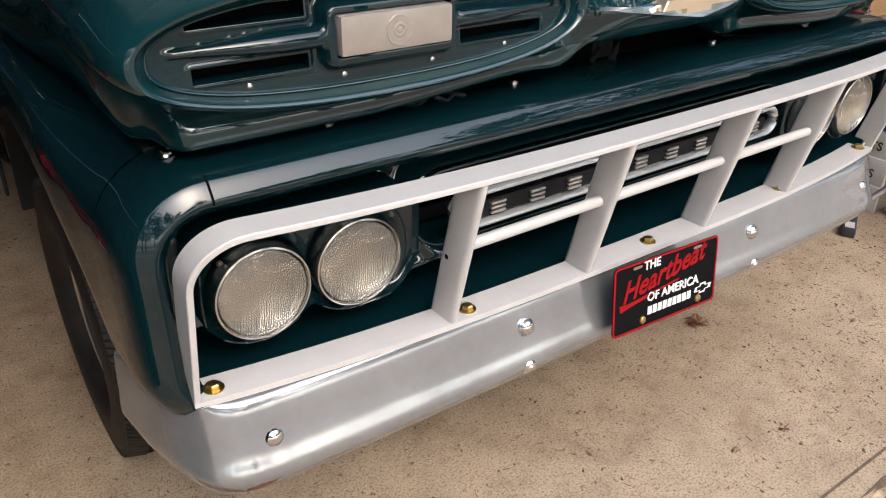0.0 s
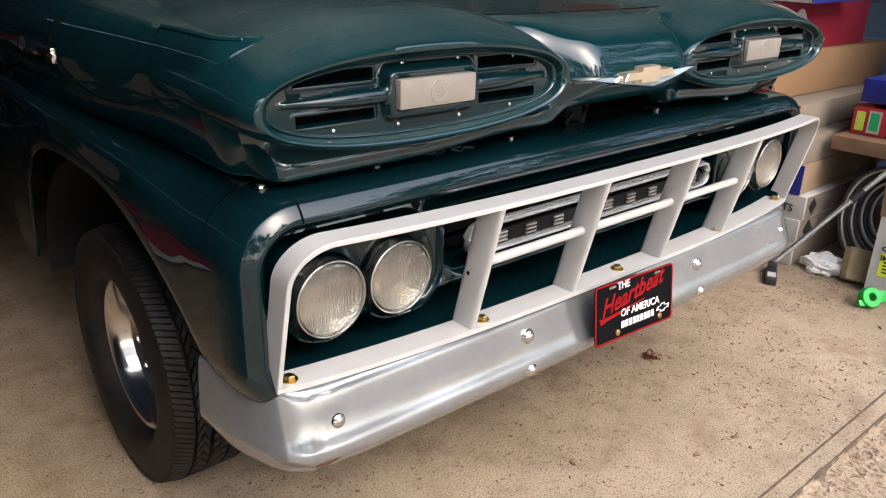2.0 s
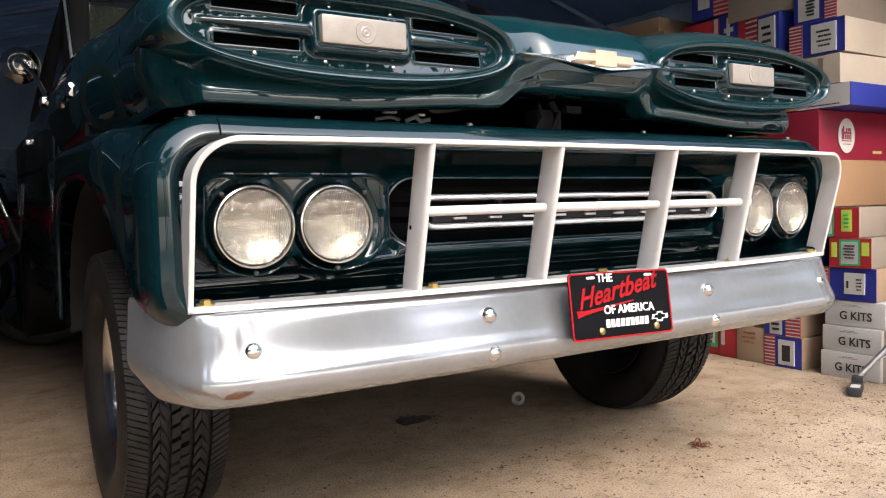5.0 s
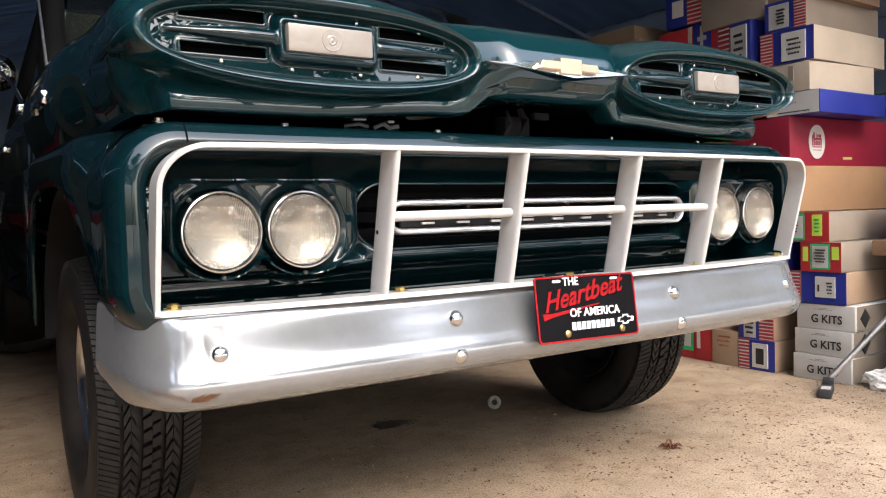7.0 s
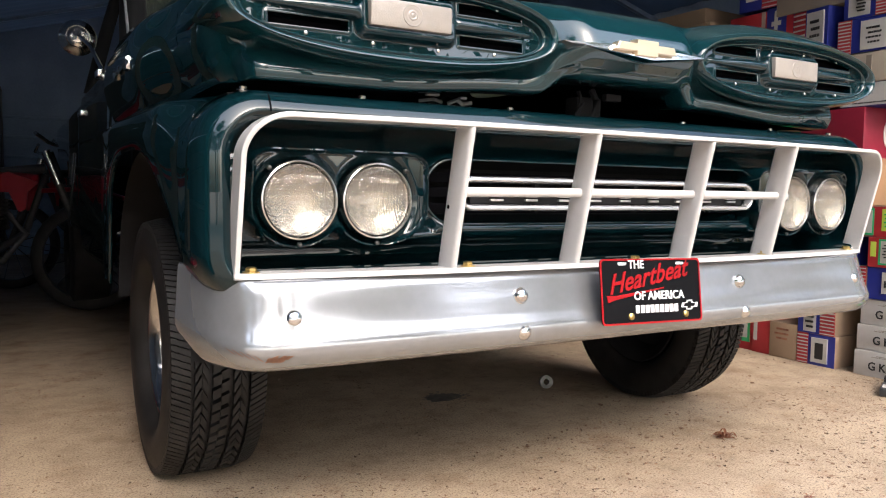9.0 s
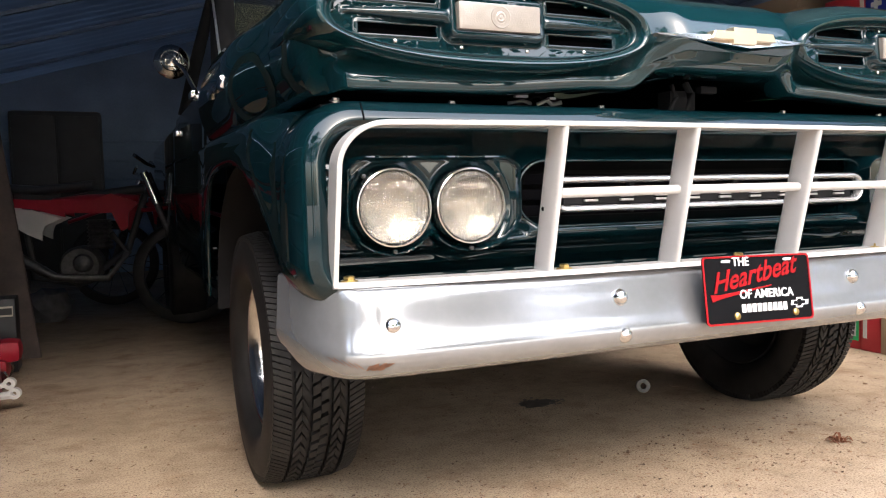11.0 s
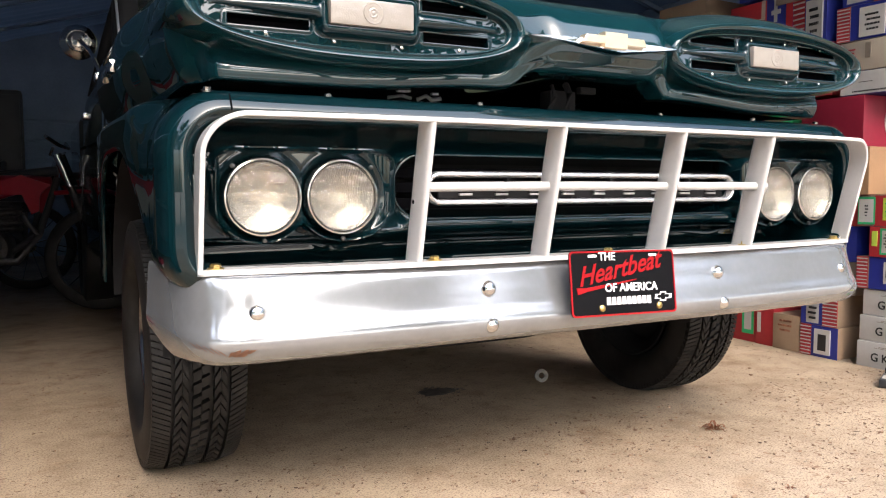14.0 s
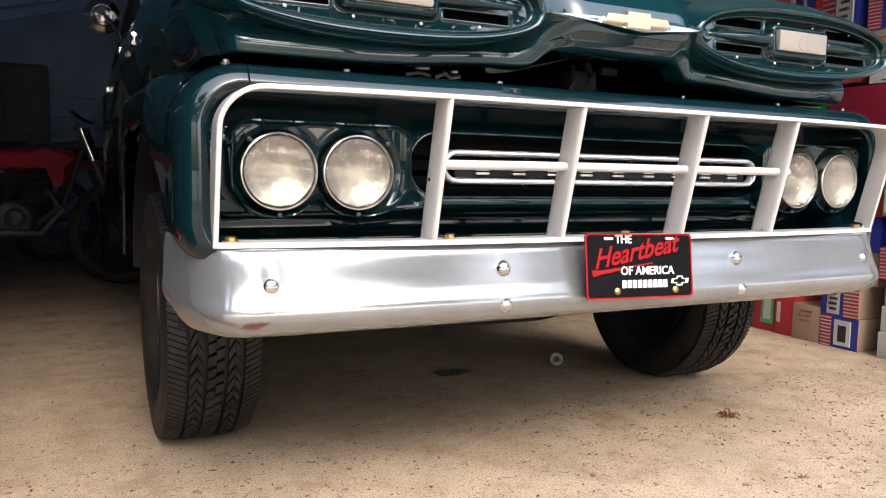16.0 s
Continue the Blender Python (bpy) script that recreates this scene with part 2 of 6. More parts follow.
def world_of(ob):
    m = ob.matrix_basis.copy()
    while ob.parent is not None:
        m = ob.matrix_parent_inverse @ m
        ob = ob.parent
        m = ob.matrix_basis @ m
    return m


def thing(name, at, label, category, group="", kind=""):
    ob = new(name)
    ob.empty_display_size = 0.1
    ob.matrix_basis = at if isinstance(at, Matrix) else Matrix.Translation(at)
    return tagged(ob, label, category, group, kind)


def loft(bm, rings, closed=True, caps=False, mat=0):
    """Skin over rings of equally many points."""
    vs = [[bm.verts.new(p) for p in r] for r in rings]
    n = len(vs[0])
    for a, b in zip(vs, vs[1:]):
        for i in range(n if closed else n - 1):
            f = bm.faces.new((a[i], a[(i + 1) % n], b[(i + 1) % n], b[i]))
            f.material_index = mat
    if caps:
        for r in (vs[0], vs[-1]):
            bm.faces.new(r).material_index = mat
    return vs


def box(bm, lo, hi, bevel=0.0, mat=0, m=None):
    lo, hi = Vector(lo), Vector(hi)
    vs = [bm.verts.new((x, y, z)) for x in (lo.x, hi.x) for y in (lo.y, hi.y) for z in (lo.z, hi.z)]
    fs = [bm.faces.new([vs[i] for i in q]) for q in ((0, 1, 3, 2), (4, 6, 7, 5), (0, 4, 5, 1), (2, 3, 7, 6), (0, 2, 6, 4), (1, 5, 7, 3))]
    for f in fs:
        f.material_index = mat
    if m is not None:
        bmesh.ops.transform(bm, matrix=m, verts=vs)
    if bevel:
        es = list({e for f in fs for e in f.edges})
        bmesh.ops.bevel(bm, geom=es, offset=bevel, segments=2, affect="EDGES", profile=0.6)
    return bm


def tube(bm, path, r, sides=12, caps=True, mat=0):
    """A round bar along a path of points; r a radius or one for each point."""
    path = [Vector(p) for p in path]
    rings = []
    for i, p in enumerate(path):
        d = (path[min(i + 1, len(path) - 1)] - path[max(i - 1, 0)]).normalized()
        q = d.to_track_quat("Z", "Y")
        rad = r[i] if isinstance(r, (list, tuple)) else r
        rings.append([p + q @ Vector((rad * math.cos(a), rad * math.sin(a), 0)) for a in (2 * math.pi * k / sides for k in range(sides))])
    return loft(bm, rings, True, caps, mat)


def lathe(bm, profile, centre, axis, sides=40, caps=False, mat=0):
    """Turns (radius, height) pairs round an axis through the centre."""
    q = Vector(axis).normalized().to_track_quat("Z", "Y")
    c = Vector(centre)
    rings = [[c + q @ Vector((r * math.cos(a), r * math.sin(a), h)) for a in (2 * math.pi * k / sides for k in range(sides))] for r, h in profile]
    return loft(bm, rings, True, caps, mat)


def oval(a, b, n, count, power=2.0):
    """Points of a superellipse."""
    out = []
    for k in range(count):
        t = 2 * math.pi * k / count
        c, s = math.cos(t), math.sin(t)
        out.append((math.copysign(abs(c) ** (2 / power), c) * a, math.copysign(abs(s) ** (2 / power), s) * b))
    return out


def step(a, b, x):
    t = min(1.0, max(0.0, (x - a) / (b - a)))
    return t * t * (3 - 2 * t)


def words(name, text, size, at, mat, parent, depth=0.0008, shear=0.0, width=1.0, bold=0.0):
    """Raised lettering in the built-in font, turned into a mesh."""
    cu = bpy.data.curves.new(name, "FONT")
    cu.body, cu.size, cu.extrude, cu.shear, cu.align_x, cu.align_y, cu.offset = text, size, depth, shear, "CENTER", "CENTER", bold
    cu.resolution_u = 3
    tmp = bpy.data.objects.new(name, cu)
    me = bpy.data.meshes.new_from_object(tmp)
    bpy.data.objects.remove(tmp)
    bpy.data.curves.remove(cu)
    me.name = name
    me.transform(at @ Matrix.Diagonal((width, 1, 1, 1)))
    me.materials.append(mat)
    ob = new(name, me)
    ob.parent = parent
    ob.matrix_parent_inverse = world_of(parent).inverted()
    return ob


# ---- setting ----
X0, X1, Y0, Y1 = -3.3, 3.3, -0.345, 9.0


def slab():
    bm = bmesh.new()
    box(bm, (X0 - 0.1, Y0 - 0.06, -0.12), (X1 + 0.1, Y1 + 0.1, 0.0), 0.012)
    ob = tagged(part("floor", bm, SLAB), "worn tan concrete garage slab with grit and stains", "floor", kind="structure")
    bm = bmesh.new()
    box(bm, (X0, Y0 - 0.003, -0.002), (X1, Y0 + 0.004, 0.0008))
    part("joint", bm, JOINT, ob, "dark dirt-filled joint")
    bm = bmesh.new()
    rows = []
    for i in range(301):
        x = X0 + (X1 - X0) * i / 300
        w = 0.002 + 0.005 * noise.noise(Vector((x * 9, 1, 4))) + 0.004 * noise.noise(Vector((x * 31, 2, 4)))
        rows.append([(x, Y0 - 0.056 - 2.2 * w, -0.006), (x, Y0 - 0.054, 0.0012), (x, Y0 - 0.052 + w, 0.0008)])
    loft(bm, rows, False)
    part("edge_dirt", bm, JOINT, ob, "ragged dark dirt along the slab edge")
    bm = bmesh.new()
    n = 90
    vs = []
    for j in range(31):
        for i in range(n + 1):
            x = -6 + 12 * i / n
            y = Y0 - 0.055 - 4.0 * (j / 30) ** 1.4
            edge = 0.02 * noise.noise(Vector((x * 6, 3, 0))) if j == 0 else 0
            vs.append(bm.verts.new((x, y + edge, -0.018 + 0.012 * noise.noise(Vector((x * 5, y * 5, 2))) + 0.006 * noise.noise(Vector((x * 22, y * 22, 7))))))
    for j in range(30):
        for i in range(n):
            a = j * (n + 1) + i
            bm.faces.new((vs[a], vs[a + 1], vs[a + n + 2], vs[a + n + 1]))
    tagged(part("gravel_apron", bm, GRAVEL), "pale broken gravel in front of the garage", "gravel", kind="structure")
    bm = bmesh.new()
    rings = []
    for r in (0.0, 8.0, 30.0, 200.0, 2500.0):
        rings.append([(r * math.cos(a) + 0.001 * k, r * math.sin(a), -0.05) for k, a in enumerate(2 * math.pi * k / 48 for k in range(48))])
    loft(bm, rings[1:], True)
    bm.faces.new([bm.verts.new(p) for p in rings[1]])
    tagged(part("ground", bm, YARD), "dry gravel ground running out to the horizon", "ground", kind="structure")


def corrugated(name, a, b, height, slope, label):
    """A ribbed metal wall from a to b in plan, its top rising by slope along it."""
    bm = bmesh.new()
    a, b = Vector((*a, 0)), Vector((*b, 0))
    d = (b - a)
    n = Vector((-d.y, d.x, 0)).normalized()
    loft(bm, [[p - n * off for p in (a, b, b + Vector((0, 0, height + slope)), a + Vector((0, 0, height)))] for off in (0.0, 0.05)], True, True)
    # pressed ribs running along the sheet
    top = min(height, height + slope)
    for k in range(1, int(top / 0.23)):
        z = 0.23 * k
        loft(bm, [[p + Vector((0, 0, z)) + n * o + Vector((0, 0, h)) for o, h in ((-0.002, -0.02), (0.016, -0.01), (0.016, 0.01), (-0.002, 0.02))] for p in (a, b)], True, True)
    return tagged(part(name, bm, WALL_METAL, smooth=20), label, "wall", kind="structure")


def building():
    slab()
    # roof rising from the low wall to the ridge and down again
    low, ridge, xr = 1.98, 3.05, 0.4
    corrugated("wall_west", (X0, Y1), (X0, Y0), low - 0.03, 0, "dark ribbed metal garage wall")
    corrugated("wall_east", (X1, Y0), (X1, Y1), 2.32, 0, "dark ribbed metal garage wall")
    corrugated("wall_north", (xr, Y1), (X0, Y1), ridge + 0.03, low - ridge + 0.03, "dark ribbed metal rear wall")
    corrugated("wall_north_2", (X1, Y1), (xr, Y1), 2.28, ridge - 2.25, "dark ribbed metal rear wall")
    bm = bmesh.new()
    for x0, z0, x1, z1 in ((X0 - 0.03, low, xr, ridge), (xr, ridge, X1 + 0.15, 2.2)):
        rows = []
        k = 180
        for j in range(k + 1):
            y = Y0 + 0.04 + (Y1 - Y0 + 0.1) * j / k
            off = 0.004 * (1, 1, -1, -1)[j % 4]
            rows.append([(x0, y, z0 + off), (x1, y, z1 + off)])
        loft(bm, rows, False)
    bmesh.ops.solidify(bm, geom=bm.faces[:], thickness=0.004)
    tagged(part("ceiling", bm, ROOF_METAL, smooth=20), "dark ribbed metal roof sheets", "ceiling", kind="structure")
    for i, y in enumerate((0.9, 2.1, 3.3, 4.5, 5.7, 6.9, 8.1)):
        bm = bmesh.new()
        for x0, z0, x1, z1 in ((X0, low, xr, ridge), (xr, ridge, X1, 2.2)):
            loft(bm, [[(x, y + dy, z - 0.012 - dz) for dy, dz in ((-0.02, 0), (0.02, 0), (0.02, 0.035), (-0.02, 0.035))] for x, z in ((x0, z0), (x1, z1))], True, True)
        tagged(part("rafter", bm, PURLIN), "galvanised metal roof rafter", "rafter", "rafters", kind="structure")
    # front gable over the open doorway, and unseen jambs
    bm = bmesh.new()
    pts = [(X0, 1.8), (xr, 2.86), (X1, 2.02), (X1, 2.22), (xr, ridge + 0.03), (X0, 2.0)]
    loft(bm, [[(x, Y0 + dy, z) for x, z in pts] for dy in (0.0, 0.06)], True, True)
    tagged(part("wall_south", bm, WALL_METAL), "metal gable above the open doorway", "wall", kind="structure")
    # unseen front wall, added to shade the interior and darken reflections
    bm = bmesh.new()
    box(bm, (X0, Y0, 0.0), (-1.8, Y0 + 0.06, 1.79), 0.004)
    tagged(part("unseen_wall_west", bm, WALL_METAL), "unseen dark metal front wall added to shade the left side", "wall", kind="structure")
    # unseen wall added to keep light off the stacked boxes
    bm = bmesh.new()
    box(bm, (2.68, Y0, 0.0), (X1 - 0.35, Y0 + 0.06, 2.05), 0.004)
    tagged(part("unseen_wall_east", bm, WALL_METAL), "unseen dark metal front wall added to shade the stacked boxes", "wall", kind="structure")
    for x0, x1, z1 in ((2.6, 2.68, 2.0), (-1.8, -1.72, 1.83), (X1 - 0.35, X1, 2.05)):
        bm = bmesh.new()
        box(bm, (x0, Y0, 0.0), (x1, Y0 + 0.09, z1), 0.006)
        tagged(part("door_jamb", bm, DARK), "unseen dark door jamb", "jamb", kind="structure")


# ---- the truck ----
def hood_top(x, y):
    """Height of the hood's upper skin."""
    ax = abs(x)
    front = 1.232 if ax < 0.2 else 1.232 + 0.005 * step(0.2, 0.4, ax)
    return front + 0.055 * step(0.16, 1.5, y) - 0.025 * (ax / 0.95) ** 4


def hood_nose(x):
    """The nose's profile of (y, z) pairs from the chin up to the hood's top."""
    ax = abs(x)
    w = step(0.15, 0.30, ax)
    notch = step(0.18, 0.245, ax)
    zb = 1.04 * (1 - notch) + 0.982 * notch + (0.019 * (1 - step(0.29, 0.64, ax)) * notch)
    mid = [(0.15, zb), (0.1, zb - 0.001), (0.078, zb + 0.001), (0.064, zb + 0.006), (0.047, 1.06), (0.031, 1.076), (0.015, 1.092), (0.007, 1.103), (0.009, 1.115), (0.019, 1.140), (0.034, 1.163), (0.058, 1.188), (0.1, 1.211), (0.15, 1.226), (0.20, hood_top(x, 0.2))]
    out = [(0.15, zb), (0.113, zb), (0.103, zb + 0.003), (0.099, zb + 0.012), (0.099, zb + 0.028), (0.108, 1.025), (0.122, 1.04), (0.13, 1.06), (0.13, 1.08), (0.13, 1.11), (0.13, 1.14), (0.135, 1.17), (0.145, 1.2), (0.165, 1.224), (0.20, hood_top(x, 0.2))]
    return [(a[0] * (1 - w) + b[0] * w, a[1] * (1 - w) + b[1] * w) for a, b in zip(mid, out)]


def smooth_line(pts, k):
    """A Catmull-Rom line through points, k steps for each piece."""
    pts = [Vector(p) for p in pts]
    out = []
    for i in range(len(pts) - 1):
        p0, p1, p2, p3 = pts[max(i - 1, 0)], pts[i], pts[i + 1], pts[min(i + 2, len(pts) - 1)]
        for j in range(k):
            t = j / k
            out.append(0.5 * ((2 * p1) + (p2 - p0) * t + (2 * p0 - 5 * p1 + 4 * p2 - p3) * t * t + (3 * p1 - p0 - 3 * p2 + p3) * t ** 3))
    out.append(pts[-1])
    return out


SIDE = ((0.95, 0.05), (0.982, 0.044), (1.0, 0.031), (1.05, 0.010), (1.1, 0.0), (1.15, 0.002), (1.19, 0.012), (1.215, 0.024), (1.235, 0.052), (1.3, 0.058))


def side_in(z):
    """How far the hood's side lies in from its widest line at a height."""
    for (z0, d0), (z1, d1) in zip(SIDE, SIDE[1:]):
        if z <= z1:
            return d0 + (d1 - d0) * (z - z0) / (z1 - z0)
    return SIDE[-1][1]


def hood(truck):
    bm = bmesh.new()
    rings = []
    cx, rad = 0.89, 0.095
    flat = [-cx + 2 * cx * i / 120 for i in range(121)]
    for x in flat:
        rings.append([Vector((x, p.x + 0.035 * step(0.66, cx, x) * (1 - step(0.98, 1.07, p.y)), p.y)) for p in smooth_line([(*q, 0) for q in hood_nose(x)], 3)])

    def corner(sgn):
        out = []
        front = hood_nose(cx)
        for k in range(1, 15):
            phi = math.pi / 2 * min(1.0, k / 12)
            run = 0.0 if k < 13 else 0.101 * (k - 12)
            w = step(0, 4.5 if sgn < 0 else 2.5, k)
            slim = (0.0 if sgn < 0 else 0.035 + 0.045 * step(0, 4, k)) * (1 - step(10, 14, k))
            prof = []
            for i, (y, z) in enumerate(front):
                d = (y - 0.13) * (1 - w) + (side_in(z) + (0.05 if i == 0 else 0.0)) * w + slim * (1 - step(0.98, 1.09, z))
                prof.append((d, z, 0))
            out.append([Vector((sgn * (cx + (rad - p.x) * math.sin(phi)), 0.13 + rad - (rad - p.x) * math.cos(phi) + run, p.y)) for p in smooth_line(prof, 3)])
        return out

    rings = list(reversed(corner(-1))) + rings + corner(1)
    loft(bm, rings, False)
    # top and sides, section by section to the cowl
    rings = []
    for k in range(25):
        y = 0.215 + 1.265 * k / 24
        zs = (0.982, 1.0, 1.05, 1.1, 1.15, 1.19, 1.215)
        wide = 0.035 * step(0.45, 0.95, y)
        half = [(-0.985 - wide + side_in(z), z) for z in zs] + [(-0.933 - wide, hood_top(0.93, y))]
        half += [(-0.933 + 0.933 * i / 14, hood_top(-0.933 + 0.933 * i / 14, y)) for i in range(1, 15)]
        if k < 4:
            half = half[7:]
        rings.append([Vector((x, y, z)) for x, z in half] + [Vector((-x, y, z)) for x, z in reversed(half[:-1])])
    loft(bm, rings[:4], False)
    loft(bm, rings[4:], False)
    bridge = [rings[3], rings[4][7:-7]]
    loft(bm, bridge, False)
    body = part("hood", bm, LIT_HOOD_PAINT, truck, "glossy deep teal hood with twin nacelles", smooth=50, flip=False)
    for s in (-1, 1):
        pod(truck, s)
    emblem(truck)


def pod(truck, s):
    """One nacelle of the hood with its grille bezel, fins and parking lamp."""
    cx, cz = s * 0.600, 1.118
    count = 128
    bm = bmesh.new()
    rings = []
    # y, half width, height above and below the middle, shift of the middle
    for y, a, up, dn, pw in ((0.080, 0.338, 0.0605, 0.0605, 2.45), (0.066, 0.340, 0.062, 0.062, 2.45), (0.059, 0.343, 0.064, 0.064, 2.42), (0.058, 0.346, 0.0665, 0.066, 2.4), (0.061, 0.349, 0.069, 0.068, 2.4), (0.062, 0.3515, 0.071, 0.0695, 2.38), (0.056, 0.354, 0.0735, 0.0715, 2.35), (0.047, 0.358, 0.077, 0.0745, 2.3), (0.041, 0.363, 0.0815, 0.078, 2.28), (0.040, 0.369, 0.0865, 0.082, 2.25),
                             (0.046, 0.376, 0.092, 0.087, 2.2), (0.060, 0.382, 0.100, 0.092, 2.2), (0.080, 0.387, 0.112, 0.095, 2.2), (0.110, 0.390, 0.127, 0.097, 2.2), (0.150, 0.391, 0.140, 0.097, 2.2), (0.210, 0.392, 0.149, 0.095, 2.2),
                             (0.300, 0.390, 0.154, 0.09, 2.2), (0.420, 0.385, 0.157, 0.08, 2.2), (0.600, 0.375, 0.158, 0.07, 2.2), (0.850, 0.35, 0.155, 0.06, 2.2), (1.150, 0.31, 0.15, 0.05, 2.2), (1.40, 0.26, 0.14, 0.05, 2.2)):
        rings.append([Vector((cx + px, y, cz + (pz * up if pz > 0 else pz * dn))) for px, pz in oval(a, 1.0, 0, count, pw)])
    loft(bm, rings, True)
    nac = part("hood_pod", bm, LIT_HOOD_PAINT, truck, "glossy teal nacelle with a rolled rim", smooth=60)
    # bezel: a relief with two slots each side, two pointed fins and a lamp frame
    bm = bmesh.new()

    def rect(x, z, x0, x1, z0, z1, r):
        dx, dz = abs(x - (x0 + x1) / 2) - (x1 - x0) / 2 + r, abs(z - (z0 + z1) / 2) - (z1 - z0) / 2 + r
        return math.hypot(max(dx, 0), max(dz, 0)) + min(max(dx, dz), 0) - r

    def relief(x, z):
        y = 0.070 + 0.085 * z
        hole = min(rect(abs(x), z, 0.128, 0.288, 0.0325, 0.0535, 0.0005), rect(abs(x), z, 0.128, 0.288, -0.0345, -0.0155, 0.0005))
        lamp = rect(x, z, -0.104, 0.104, -0.032, 0.044, 0.012)
        out = step(0.0, 0.014, lamp)
        fin = 0.0125 * (1 - step(0.15, 0.318, abs(x)) * 0.85) + 0.004
        f = abs(z - 0.006) / fin
        y -= 0.024 * math.sqrt(max(0.0, 1 - f * f)) * (1 - 0.75 * step(0.16, 0.318, abs(x))) * out * (1 - step(0.305, 0.322, abs(x)))
        y -= 0.002 * (1 - step(0.0, 0.005, abs(hole - 0.003)))
        y += 0.034 * (1 - step(-0.0006, 0.0006, hole))
        y -= 0.024 * (1 - step(-0.002, 0.014, lamp))
        y += 0.012 * (1 - step(-0.011, -0.009, lamp))
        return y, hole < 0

    def ticks(lo, hi, pitch, marks):
        """Grid lines at an even pitch, with crisp pairs at the marks."""
        out = [lo + (hi - lo) * i / int((hi - lo) / pitch) for i in range(int((hi - lo) / pitch) + 1)]
        out = [v for v in out if min(abs(v - q) for q in marks) > 0.0013]
        return sorted(out + [q + d for q in marks for d in (-0.0006, 0.0006)])

    gx = ticks(-0.345, 0.345, 0.0025, [-0.288, -0.128, 0.128, 0.288])
    gz = ticks(-0.0665, 0.0665, 0.0018, [0.0325, 0.0535, -0.0345, -0.0155])
    vs = {}
    for i, x in enumerate(gx):
        for j, z in enumerate(gz):
            y, dark = relief(x, z)
            inside = (abs(x) / 0.346) ** 2.42 + (abs(z) / 0.066) ** 2.42 < 1
            vs[i, j] = (bm.verts.new((cx + x, y, cz + z)), dark, inside)
    for i in range(len(gx) - 1):
        for j in range(len(gz) - 1):
            q = [vs[i, j], vs[i + 1, j], vs[i + 1, j + 1], vs[i, j + 1]]
            if not all(v[2] for v in q):
                continue
            f = bm.faces.new([v[0] for v in q])
            # slot floors go black: the shade inside is put into the colour
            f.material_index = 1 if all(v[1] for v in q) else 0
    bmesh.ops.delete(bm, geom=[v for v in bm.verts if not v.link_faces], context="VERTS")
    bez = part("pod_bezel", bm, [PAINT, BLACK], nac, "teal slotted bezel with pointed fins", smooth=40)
    bm = bmesh.new()
    box(bm, (cx - 0.092, 0.037, cz - 0.0215), (cx + 0.092, 0.072, cz + 0.0335), 0.006)
    lathe(bm, [(0.0225, -0.0), (0.021, 0.0014), (0.018, 0.0006), (0.0145, 0.0016), (0.0115, 0.0006), (0.008, 0.0018), (0.005, 0.0007), (0.003, 0.0016), (0.0005, 0.0017)], (cx, 0.037, cz + 0.006), (0, -1, 0), 28)
    part("parking_lamp", bm, CREAM, nac, "frosted cream parking lamp lens")
    for px, pz in ((-0.215, -0.047), (-0.075, -0.052), (0.075, -0.052), (0.215, -0.047), (-0.215, 0.056), (-0.06, 0.056), (0.075, 0.056), (0.225, 0.052)):
        bm = bmesh.new()
        lathe(bm, [(0.0045, 0), (0.004, 0.002), (0.002, 0.0032), (0.0002, 0.0035)], (cx + px, 0.070 + 0.085 * pz, cz + pz), (0, -1, 0), 10)
        part("screw", bm, STEEL, nac)


def emblem(truck):
    bm = bmesh.new()
    # chrome chevron: a thin winged plate, deepest at its middle point
    outer = [(-0.232, 1.113), (-0.19, 1.106), (-0.09, 1.093), (0.0, 1.082), (0.09, 1.093), (0.19, 1.106), (0.232, 1.113), (0.19, 1.1135), (0.1, 1.114), (0.0, 1.114), (-0.1, 1.114), (-0.19, 1.1135)]
    rings = [[(x * k, y + 0.4 * min(0.0, z - 1.107) + 0.05 * (abs(x) / 0.23) ** 2 * 0.35, 1.107 + (z - 1.107) * k) for x, z in outer] for y, k in ((0.03, 1.0), (0.002, 1.0), (-0.007, 0.88))]
    loft(bm, rings, True, True)
    chev = part("hood_emblem", bm, CHROME, truck, "chrome winged hood emblem")
    bm = bmesh.new()
    shape = [(-0.095, -0.009), (-0.034, -0.009), (-0.034, -0.019), (0.034, -0.019), (0.034, -0.009), (0.095, -0.009), (0.086, 0.009), (0.034, 0.009), (0.034, 0.019), (-0.034, 0.019), (-0.034, 0.009), (-0.086, 0.009)]
    loft(bm, [[(-0.01 + x * k, y, 1.112 + z * k * 0.95) for x, z in shape] for y, k in ((0.01, 1.0), (-0.012, 1.0), (-0.014, 0.97))], True, True)
    part("badge", bm, GOLD, chev, "pale gold cross-shaped badge")


def side_emblem(truck, s):
    """Chrome spear of three stepped blocks on the hood's side."""
    bm = bmesh.new()
    rings = []
    for y, h, d in ((0.89, 0.002, 0.002), (0.895, 0.018, 0.01), (0.935, 0.02, 0.012), (0.945, 0.008, 0.009), (1.01, 0.008, 0.009), (1.02, 0.014, 0.011), (1.06, 0.014, 0.011), (1.07, 0.008, 0.009), (1.13, 0.008, 0.009), (1.14, 0.02, 0.012), (1.17, 0.016, 0.01), (1.18, 0.002, 0.002)):
        w = 0.985 + 0.035 * step(0.45, 0.95, y)
        rings.append([(s * (w + x), y, 1.112 + z) for x, z in ((-0.006, -h), (d * 0.7, -h * 0.9), (d, 0), (d * 0.7, h * 0.9), (-0.006, h))])
    loft(bm, rings, True, True)
    part("side_emblem", bm, CHROME, truck, "chrome emblem on the hood side")


